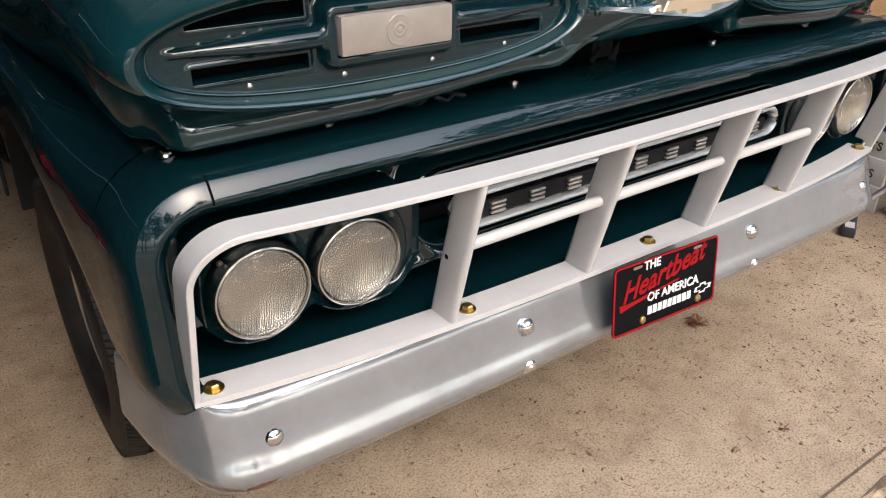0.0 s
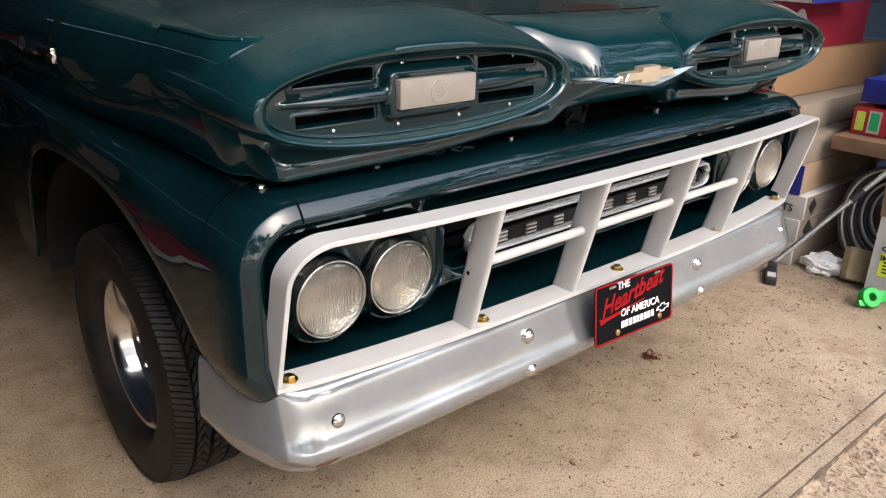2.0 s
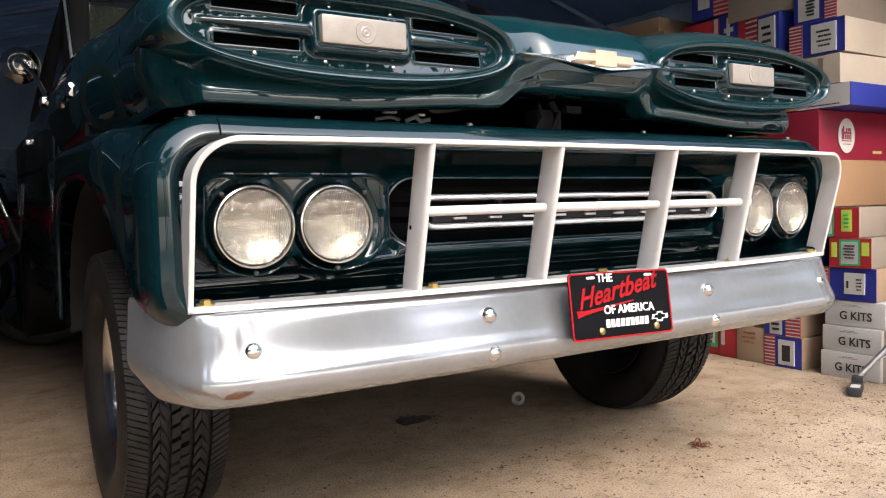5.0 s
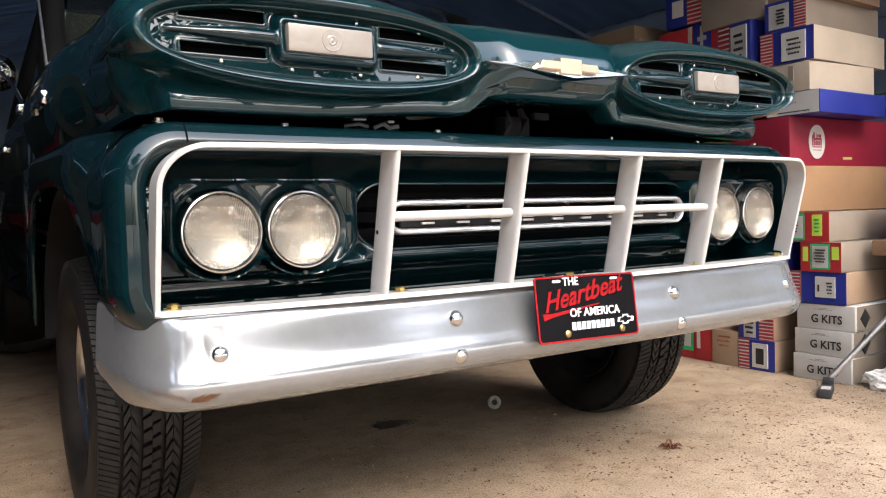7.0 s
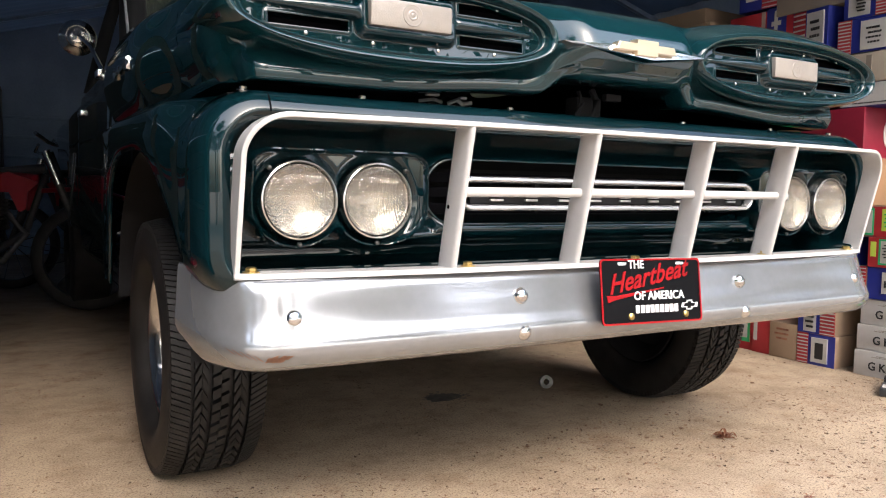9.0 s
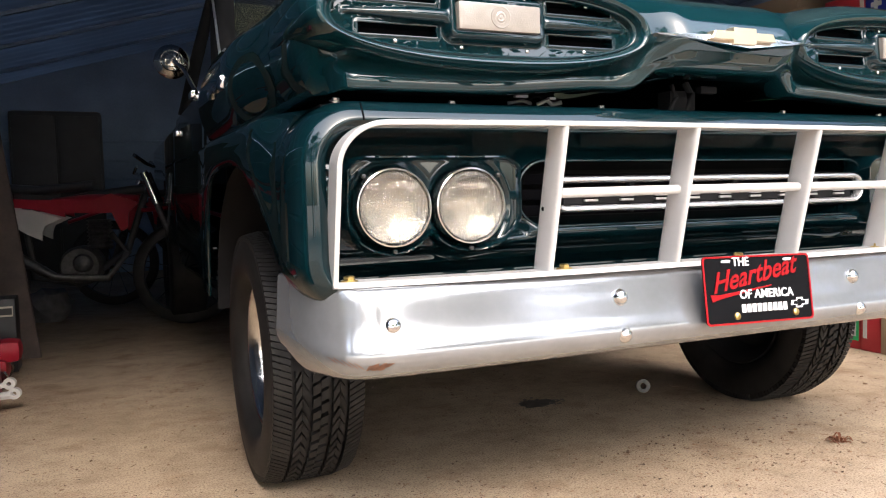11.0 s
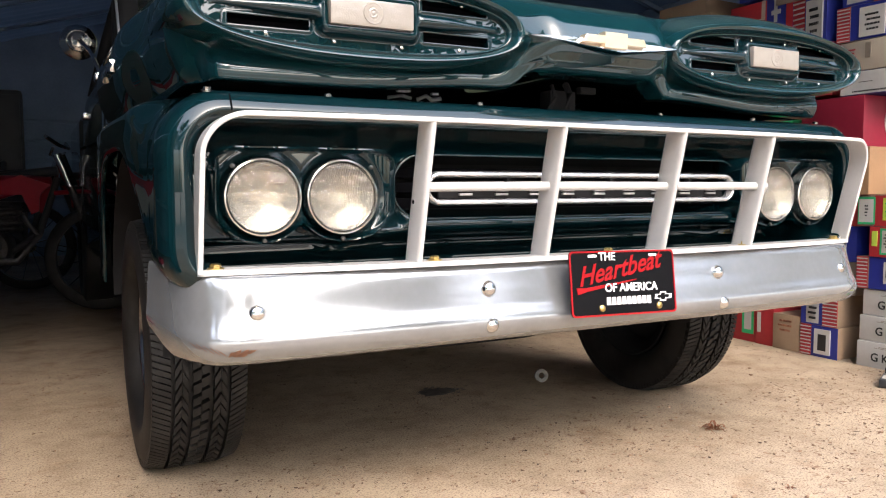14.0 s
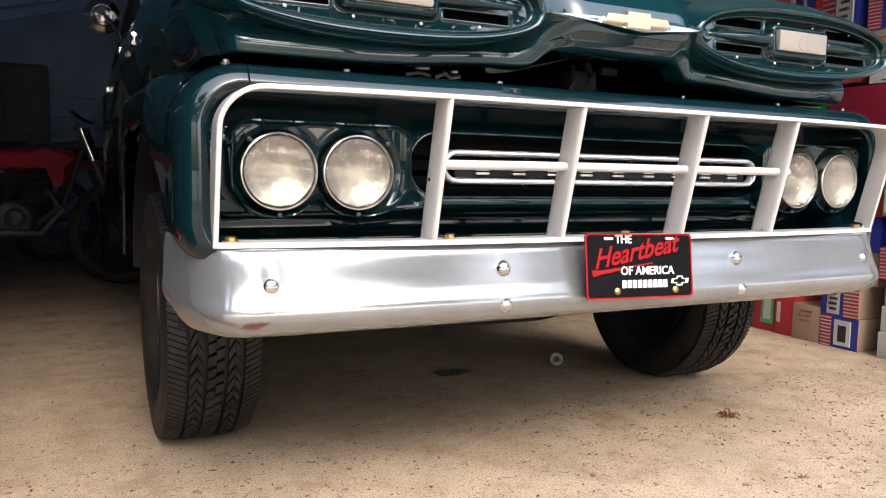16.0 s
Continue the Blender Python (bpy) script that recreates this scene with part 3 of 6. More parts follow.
def front_frame(truck):
    """Header panel and the rolled edges of both fenders round the grille recess."""
    line = []
    for i in range(13):
        a = 1.5 * math.pi - i * math.pi / 24
        line.append((-0.905 + 0.08 * math.cos(a), 0.658 + 0.08 * math.sin(a), math.cos(a), math.sin(a)))
    line += [(-0.985, 0.658 + 0.177 * i / 5, -1, 0) for i in range(1, 6)]
    for i in range(1, 13):
        a = math.pi - i * math.pi / 24
        line.append((-0.89 + 0.095 * math.cos(a), 0.835 + 0.095 * math.sin(a), math.cos(a), math.sin(a)))
    left = line + [(-0.89 + 0.89 * i / 10, 0.93, 0, 1) for i in range(1, 11)]
    line = left + [(-x, z, -nx, nz) for x, z, nx, nz in reversed(left[:-1])]
    prof = smooth_line([(*p, 0) for p in ((-0.031, 0.24), (-0.0305, 0.17), (-0.030, 0.115), (-0.0295, 0.092), (-0.029, 0.083), (-0.0275, 0.077), (-0.0245, 0.0725), (-0.018, 0.0665), (-0.012, 0.0615), (-0.0085, 0.0605), (-0.0045, 0.061), (0.004, 0.066), (0.012, 0.0715), (0.0175, 0.076), (0.0205, 0.0795), (0.0245, 0.087), (0.029, 0.101), (0.0325, 0.12), (0.035, 0.145), (0.036, 0.2))], 3)
    bm = bmesh.new()
    loft(bm, [[(x + nx * p.x, p.y, z + nz * p.x) for p in prof] for x, z, nx, nz in line], False)
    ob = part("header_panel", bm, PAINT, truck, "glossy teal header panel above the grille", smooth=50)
    for s in (-1, 1):
        bm = bmesh.new()
        loft(bm, [[(s * 0.885 + d, p.y - 0.0012, 0.93 + p.x + 0.0008) for p in prof[24:46]] for d in (-0.0015, 0.0015)], False)
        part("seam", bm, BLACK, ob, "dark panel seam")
    for x in (-0.657, -0.278, 0.291, 0.651, -0.91, 0.93):
        bm = bmesh.new()
        lathe(bm, [(0.013, 0), (0.013, 0.002), (0.008, 0.003), (0.008, 0.008), (0.0005, 0.009)], (x, 0.16, 0.966), (0, -0.25, 1), 8)
        part("bolt", bm, STEEL, ob)
    # latch under the nose of the hood
    bm = bmesh.new()
    box(bm, (-0.44, 0.268, 0.955), (-0.415, 0.275, 1.0), 0.002)
    box(bm, (-0.352, 0.262, 0.955), (-0.332, 0.27, 1.0), 0.002)
    tube(bm, [(-0.412, 0.268, 0.985), (-0.395, 0.264, 1.004), (-0.375, 0.264, 1.003), (-0.36, 0.266, 0.985)], 0.003, 8)
    latch = part("hood_latch", bm, UNDER, ob, "black hood latch")
    for x0, x1, z in ((-0.446, -0.412, 1.004), (-0.354, -0.336, 1.001)):
        bm = bmesh.new()
        box(bm, (x0, 0.258, z - 0.003), (x1, 0.272, z + 0.003), 0.0015)
        part("latch_plate", bm, SATIN, latch, "bright bare metal plate")
    return ob


def fender(truck, s):
    bm = bmesh.new()
    n = 70
    rings = []
    for k in range(n + 1):
        y = 0.2 + 1.35 * k / n
        if y < 0.8:
            f, base = (0.8 - y) / 0.6, 0.6
            low = base + 0.272 * (1 - f ** 2.3)
        else:
            f, base = min(1.0, (y - 0.8) / 0.56), 0.46
            low = base + 0.412 * (1 - f ** 4) ** 0.5
        top = 0.968 + 0.02 * step(0.2, 1.5, y)
        xo = 1.021 + 0.012 * step(0.2, 0.55, y) - 0.01 * step(1.2, 1.55, y)
        ring = [(xo - 0.01, low + 0.003), (xo - 0.004, low), (xo, low + 0.008)]
        rr = 0.131 - 0.085 * step(0.2, 0.5, y)
        for i in range(1, 8):
            ring.append((xo + 0.004 * math.sin(math.pi * i / 7) * step(0.2, 0.5, y), low + 0.008 + (top - rr - low - 0.008) * i / 7))
        for i in range(1, 10):
            a = math.pi / 18 * i
            ring.append((xo - rr + rr * math.cos(a), top - rr + rr * math.sin(a)))
        ring += [(xo - 0.2, top), (xo - 0.3, top - 0.006)]
        tuck = 1 - step(0.2, 0.6, y)
        ring = [(x - (0.116 - math.sqrt(max(0.0, 0.116 ** 2 - max(0.0, 0.658 - z) ** 2))) * tuck, z) for x, z in ring]
        rings.append([(s * x, y, z) for x, z in ring])
    loft(bm, rings, False)
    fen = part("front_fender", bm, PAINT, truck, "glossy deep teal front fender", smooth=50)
    bm = bmesh.new()
    rings = []
    for k in range(33):
        a = math.pi * k / 32
        rings.append([(s * x, 0.79 + 0.56 * math.cos(a), 0.42 + 0.455 * math.sin(a)) for x in (1.0, 0.66)])
    loft(bm, rings, False)
    part("wheel_well", bm, UNDER, fen, "black inner wheel well")


def grille_panel(truck):
    bm = bmesh.new()
    nx, nz = 480, 110

    def slot(x, z):
        dx, dz = abs(x - 0.02) - 0.54 + 0.072, abs(z - 0.773)
        return math.hypot(max(dx, 0), dz) - 0.072

    vs = {}
    for i in range(nx + 1):
        x = -0.95 + 1.9 * i / nx
        for j in range(nz + 1):
            z = 0.606 + 0.314 * j / nz
            d = slot(x, z)
            y = 0.165 - 0.035 * (1 - step(0.0, 0.035, d)) * step(-0.002, 0.004, d)
            ax = abs(x)
            off = z - 0.679 + 0.008 * step(0.45, 0.62, ax)
            ridge = math.exp(-(off / (0.026 if off > 0 else 0.016)) ** 2) * (1 - step(0.58, 0.68, ax))
            y -= 0.045 * ridge
            y += 0.11 * (1 - step(0.645, 0.668, z))
            y += 0.026 * step(0.79, 0.93, z)
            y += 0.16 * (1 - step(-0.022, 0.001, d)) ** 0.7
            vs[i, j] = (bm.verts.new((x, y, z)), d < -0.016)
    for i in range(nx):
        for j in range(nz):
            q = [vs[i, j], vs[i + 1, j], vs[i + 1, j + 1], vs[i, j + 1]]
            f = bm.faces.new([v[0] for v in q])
            # deep faces of the opening turn black, its inner shade put into the colour
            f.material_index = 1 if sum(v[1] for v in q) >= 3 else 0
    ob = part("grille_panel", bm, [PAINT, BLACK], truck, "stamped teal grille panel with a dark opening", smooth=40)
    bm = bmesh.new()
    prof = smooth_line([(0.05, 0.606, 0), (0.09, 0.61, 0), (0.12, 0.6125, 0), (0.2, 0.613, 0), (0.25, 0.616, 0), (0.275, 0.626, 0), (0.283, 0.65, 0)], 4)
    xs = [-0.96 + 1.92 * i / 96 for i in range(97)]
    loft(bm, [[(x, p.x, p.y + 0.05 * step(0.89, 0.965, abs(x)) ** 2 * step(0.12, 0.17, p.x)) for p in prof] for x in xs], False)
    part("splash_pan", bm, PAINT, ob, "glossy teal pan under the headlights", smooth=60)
    # rolled lip round the dark opening
    bm = bmesh.new()
    lip = []
    for k in range(49):
        a = -math.pi / 2 + math.pi * k / 24
        cx = 0.488 if math.cos(a) > 1e-6 or k in (0, 24) else -0.448
        if k in (24, 48):
            cx = 0.488 if k == 24 else -0.448
        lip.append((cx + 0.0725 * math.cos(a), 0.1295, 0.773 + 0.0725 * math.sin(a)))
        if k == 24:
            lip += [(0.488 - 0.936 * i / 20, 0.1295, 0.8455) for i in range(1, 20)]
    lip += [(-0.448 + 0.936 * i / 20, 0.1295, 0.7005) for i in range(1, 21)]
    tube(bm, lip, 0.0032, 8)
    part("opening_lip", bm, PAINT, ob, "rolled teal lip of the opening", smooth=60)
    # chrome loop of two bars joined by round ends
    bm = bmesh.new()
    path = []
    zc, h, r, xc, xh = 0.7695, 0.0315, 0.0315, 0.027, 0.4455
    for k in range(13):
        a = math.pi / 2 - math.pi * k / 12
        path.append((xc + xh + r * math.cos(a), 0.106, zc + r * math.sin(a)))
    path += [(xc + xh - 2 * xh * i / 12, 0.106, zc - h) for i in range(1, 12)]
    for k in range(13):
        a = -math.pi / 2 - math.pi * k / 12
        path.append((xc - xh + r * math.cos(a), 0.106, zc + r * math.sin(a)))
    path += [(xc - xh + 2 * xh * i / 12, 0.106, zc + h) for i in range(1, 13)]
    tube(bm, path, 0.0074, 12)
    for v in bm.verts:
        v.co.y = 0.104 + (v.co.y - 0.106) * 2.1
    part("chrome_loop", bm, BRIGHT, ob, "chrome looped grille bar")
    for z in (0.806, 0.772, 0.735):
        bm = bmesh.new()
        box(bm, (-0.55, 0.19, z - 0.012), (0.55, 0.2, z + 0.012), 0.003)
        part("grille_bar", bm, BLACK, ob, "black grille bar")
    bm = bmesh.new()
    box(bm, (-0.42, 0.101, 0.7475), (0.47, 0.108, 0.7795), 0.002)
    part("script_strip", bm, UNDER, ob, "dark strip behind the chrome blocks")
    # nine plain raised blocks of the maker's script
    for k in range(9):
        bm = bmesh.new()
        x = -0.353 + 0.0965 * k
        box(bm, (x - 0.017, 0.092, 0.753), (x + 0.017, 0.1, 0.758), 0.001)
        box(bm, (x - 0.017, 0.092, 0.771), (x + 0.017, 0.1, 0.776), 0.001)
        box(bm, (x - 0.017, 0.092, 0.762), (x + 0.017, 0.1, 0.767), 0.001)
        part("script_block", bm, SATIN, ob, "plain chrome block")
    for x in (-0.2, 0.12, 0.4):
        bm = bmesh.new()
        box(bm, (x - 0.006, 0.15, 0.725), (x + 0.006, 0.165, 0.81), 0.002)
        box(bm, (x - 0.02, 0.15, 0.805), (x + 0.012, 0.16, 0.812), 0.001)
        part("bracket", bm, UNDER, ob, "small dark bracket")


def headlights(truck, s):
    c1, c2, cz = 0.824, 0.657, 0.752
    bm = bmesh.new()
    nx, nz = 130, 64
    xa, xb = 0.528, 0.918
    vs = {}
    for i in range(nx + 1):
        x = xa + (xb - xa) * i / nx
        d1, d2 = abs(x - c1), abs(x - c2)
        b1 = cz - math.sqrt(max(0.0, 0.098 ** 2 - d1 * d1)) * 0.98
        b2 = cz - math.sqrt(max(0.0, 0.097 ** 2 - d2 * d2)) * 0.98
        if x < c2:
            b2 = cz - 0.095 * max(0.0, 1 - (d2 / 0.13) ** 2.4) ** 0.5
        low = -math.log(math.exp(-b1 * 90) + math.exp(-b2 * 90)) / 90
        e = min(x - xa, xb - x)
        top = 0.856 - 0.045 * (1 - math.sqrt(1 - (1 - min(1, e / 0.045)) ** 2))
        if low > top - 0.004:
            low = top - 0.004
        for j in range(nz + 1):
            z = low + (top - low) * j / nz
            y = 0.09 + 0.01 * step(0.6, 0.53, x)
            edge = min(z - low, top - z, e)
            y -= 0.013 * (1 - step(0.003, 0.013, edge))
            near = min(math.hypot(x - c1, z - cz), math.hypot(x - c2, z - cz))
            y += 0.014 * (1 - step(0.079, 0.105, near))
            y += 0.012 * (1 - step(0, 0.005, edge))
            if i in (0, nx) or j in (0, nz):
                y = 0.17
            r = min(math.hypot(x - c1, z - cz), math.hypot(x - c2, z - cz))
            y += 0.012 * (1 - step(0.0785, 0.0835, r))
            vs[i, j] = bm.verts.new((s * x, y, z))
    for i in range(nx):
        for j in range(nz):
            bm.faces.new((vs[i, j], vs[i + 1, j], vs[i + 1, j + 1], vs[i, j + 1]))
    bez = part("headlight_bezel", bm, PAINT, truck, "glossy teal twin headlight bezel", smooth=45)
    for x, z in ((0.88, 0.814), (0.588, 0.814), (0.82, 0.665), (0.653, 0.665)):
        bm = bmesh.new()
        lathe(bm, [(0.0048, -0.003), (0.0045, 0.002), (0.0025, 0.0035), (0.0002, 0.0037)], (s * x, 0.087, z), (0, -1, 0), 12)
        part("screw", bm, DULL, bez)
    for x in (c1, c2):
        at = (s * x, 0.0905 + (0.003 if x < 0.7 else 0.0), cz)
        bm = bmesh.new()
        lathe(bm, [(0.0715, -0.01), (0.0725, 0.018), (0.0745, 0.0215), (0.077, 0.0205), (0.0785, 0.012), (0.0785, -0.015)], at, (0, -1, 0), 56)
        head = part("headlight", bm, STEEL, truck, "round sealed-beam headlight with a chrome ring")
        bm = bmesh.new()
        prof = [(0.0705 * math.sin(a) / math.sin(0.62), 0.018 + 0.02 * (math.cos(a) - math.cos(0.62)) / (1 - math.cos(0.62))) for a in (0.62 * (1 - k / 9) for k in range(10))]
        prof[-1] = (0.0003, prof[-1][1])
        lathe(bm, prof, at, (0, -1, 0), 48)
        for f in bm.faces:
            f.normal_update()
        bmesh.ops.solidify(bm, geom=bm.faces[:], thickness=0.003)
        lens = part("lens", bm, LENS, head, "ribbed clear glass lens", smooth=60)
        lens.visible_shadow = False
        bm = bmesh.new()
        lathe(bm, [(0.070 * k / 10 + 0.0003, -0.006 + 0.021 * (k / 10) ** 2) for k in range(11)], at, (0, -1, 0), 40)
        part("reflector", bm, MIRROR, head, "silvered reflector bowl", smooth=60)


from mathutils.bvhtree import BVHTree


def bumper(truck):
    # (y, z) of the section; the plan line runs round the corners
    sec = smooth_line([(0.08, 0.598, 0), (0.05, 0.604, 0), (0.028, 0.603, 0), (0.016, 0.594, 0), (0.007, 0.57, 0), (-0.002, 0.54, 0), (-0.012, 0.512, 0), (-0.02, 0.495, 0), (-0.0245, 0.482, 0), (-0.0235, 0.468, 0), (-0.0165, 0.453, 0), (-0.004, 0.44, 0), (0.016, 0.431, 0), (0.06, 0.428, 0)], 3)
    half = [(0.0, 0.0), (0.3, 0.0), (0.6, 0.004), (0.8, 0.009), (0.865, 0.0125), (0.905, 0.0195), (0.934, 0.032), (0.957, 0.052), (0.976, 0.081), (0.992, 0.118), (1.01, 0.175), (1.026, 0.24)]
    right = smooth_line([(*p, 0) for p in half], 5)
    plan = [Vector((-p.x, p.y, 0)) for p in reversed(right[1:])] + right
    bm = bmesh.new()
    rings = []
    for i, p in enumerate(plan):
        d = (plan[min(i + 1, len(plan) - 1)] - plan[max(i - 1, 0)]).normalized()
        n = Vector((-d.y, d.x, 0))
        far = step(0.92, 1.02, abs(p.x))
        ring = []
        for q in sec:
            z = q.y + 0.02 * far * step(0.5, 0.6, q.y)
            end = step(0.14, 0.26, p.y) ** 1.5
            if z < 0.55:
                z = 0.55 - (0.55 - z) * (1 - 0.3 * end)
            tuck = 0.02 * far * max(0.0, (0.52 - q.y) / 0.09) ** 2
            ring.append(Vector((p.x, p.y, 0)) + n * (q.x * (1 - 0.75 * far) + tuck) + Vector((0, 0, z)))
        rings.append(ring)
    loft(bm, rings, False)
    bmesh.ops.recalc_face_normals(bm, faces=bm.faces)
    bmesh.ops.solidify(bm, geom=bm.faces[:], thickness=0.003)
    skin = BVHTree.FromBMesh(bm)
    ob = part("front_bumper", bm, BUMPER, truck, "polished silver steel front bumper with scuffed corner", smooth=60)
    for x, y, z, ny, r in ((-0.857, 0.014, 0.531, -1, 0.0165), (0.863, 0.014, 0.533, -1, 0.0155), (-0.349, 0.0, 0.549, -1, 0.0165), (0.349, 0.0, 0.549, -1, 0.0165), (-0.352, -0.018, 0.47, -1, 0.0155), (0.352, -0.018, 0.47, -1, 0.0155)):
        bm = bmesh.new()
        tilt = 0.2 if z > 0.5 else -0.7
        lathe(bm, [(r * 1.12, -0.004), (r * 1.1, 0.0015), (r, 0.003), (r * 0.92, 0.007), (r * 0.65, 0.011), (r * 0.3, 0.013), (0.0003, 0.0135)], (x, y, z), (0, -1, tilt), 22)
        part("bumper_bolt", bm, CHROME, ob, "domed chrome carriage bolt")
    # flakes of bare rust at the lower corner
    rnd = random.Random(5)
    for k in range(26):
        if k < 9:
            x, z, ln, w, slope = -0.968 + 0.0055 * k, 0.474 - 0.0016 * k + 0.003 * (k % 2), 0.007, 0.0009, -0.75
        else:
            x, z, ln, w, slope = -0.912 + 0.042 * rnd.random(), 0.456 + 0.009 * rnd.random(), rnd.uniform(0.005, 0.012), rnd.uniform(0.0015, 0.0035), 0.35
        bm = bmesh.new()
        pts = [(ln * rnd.uniform(0.7, 1.3) * math.cos(a), w * rnd.uniform(0.6, 1.4) * math.sin(a)) for a in (2 * math.pi * i / 9 for i in range(9))]
        spots = []
        for u, v in pts:
            hit = skin.ray_cast(Vector((x + u, -0.3, z + v + slope * u)), Vector((0, 1, 0)))[0]
            spots.append(hit or Vector((x + u, 0.02, z + v)))
        loft(bm, [[q + Vector((0, d, 0)) for q in spots] for d in (0.002, -0.0012)], True, True)
        part("rust_flake", bm, SCRAPE, ob, "bare rusty scrape")
    return ob


def guard_y(x, z):
    return 0.034 + 0.052 * (abs(x) / 0.95) ** 3 - 0.07 * (z - 0.612) / 0.29


def guard(truck):
    """White flat-bar frame on the bumper: hoop, base bar, four uprights and a cross rod."""
    bm = bmesh.new()
    line = [(-0.952, 0.6145 + 0.2155 * i / 6, -1, 0) for i in range(7)]
    for i in range(1, 13):
        a = math.pi - i * math.pi / 24
        line.append((-0.872 + 0.080 * math.cos(a), 0.83 + 0.076 * math.sin(a), math.cos(a), math.sin(a)))
    left = line + [(-0.872 + 0.872 * i / 12, 0.906, 0, 1) for i in range(1, 13)]
    line = left + [(-x, z, -nx, nz) for x, z, nx, nz in reversed(left[:-1])]
    rings = []
    for x, z, nx, nz in line:
        y = guard_y(x, z)
        rings.append([(x + nx * t, y + d, z + nz * t) for t, d in ((0.005, -0.031), (0.005, 0.022), (0.0035, 0.0235), (-0.0035, 0.0235), (-0.005, 0.022), (-0.005, -0.031), (-0.0035, -0.0325), (0.0035, -0.0325))])
    loft(bm, rings, True, True)
    ob = part("grille_guard", bm, WHITE, truck, "white-painted flat-bar grille guard", smooth=40)
    bm = bmesh.new()
    rings = []
    for i in range(41):
        x = -0.957 + 1.914 * i / 40
        y = guard_y(x, 0.62)
        rings.append([(x, y + d, 0.609 + t) for t, d in ((0.0055, -0.032), (0.0055, 0.029), (-0.0055, 0.029), (-0.0055, -0.032))])
    loft(bm, rings, True, True)
    part("base_bar", bm, WHITE, ob)
    for x in (-0.511, -0.191, 0.164, 0.482):
        bm = bmesh.new()
        rings = []
        for k in range(9):
            z = 0.6145 + 0.2865 * k / 8
            y = guard_y(x, z)
            rings.append([(x + t, y + d, z) for t, d in ((-0.0075, -0.023), (-0.0065, -0.0285), (-0.004, -0.0325), (0.0, -0.034), (0.004, -0.0325), (0.0065, -0.0285), (0.0075, -0.023), (0.0075, 0.023), (0.0065, 0.0285), (0.004, 0.0325), (0.0, 0.034), (-0.004, 0.0325), (-0.0065, 0.0285), (-0.0075, 0.023))])
        loft(bm, rings, True, True)
        part("upright", bm, WHITE, ob, smooth=70)
    # black disc: a hole's shade put into the colour
    bm = bmesh.new()
    lathe(bm, [(0.005, 0), (0.0046, 0.0006), (0.0002, 0.0007)], (-0.5184, guard_y(-0.514, 0.741) + 0.016, 0.741), (-1, 0, 0), 12)
    part("drill_hole", bm, BLACK, ob, "small drilled hole")
    bm = bmesh.new()
    y = guard_y(0, 0.774)
    tube(bm, [(-0.514, y, 0.772), (-0.2, y - 0.002, 0.774), (0.16, y - 0.002, 0.774), (0.515, y, 0.774)], 0.0105, 14)
    part("cross_rod", bm, WHITE, ob)
    for x in (-0.92, -0.466, 0.006, 0.484, 0.915):
        bm = bmesh.new()
        q = (x, guard_y(x, 0.62) - 0.006 if abs(x) < 0.6 else guard_y(x, 0.62) - 0.005, 0.6145)
        lathe(bm, [(0.0135, 0), (0.0135, 0.0025), (0.0112, 0.003), (0.0112, 0.0085), (0.0085, 0.0105), (0.0003, 0.011)], q, (0, 0, 1), 6)
        lathe(bm, [(0.0165, 0), (0.0165, 0.002), (0.003, 0.0022)], q, (0, 0, 1), 20)
        part("guard_bolt", bm, BRASS, ob, "yellow zinc hex bolt")


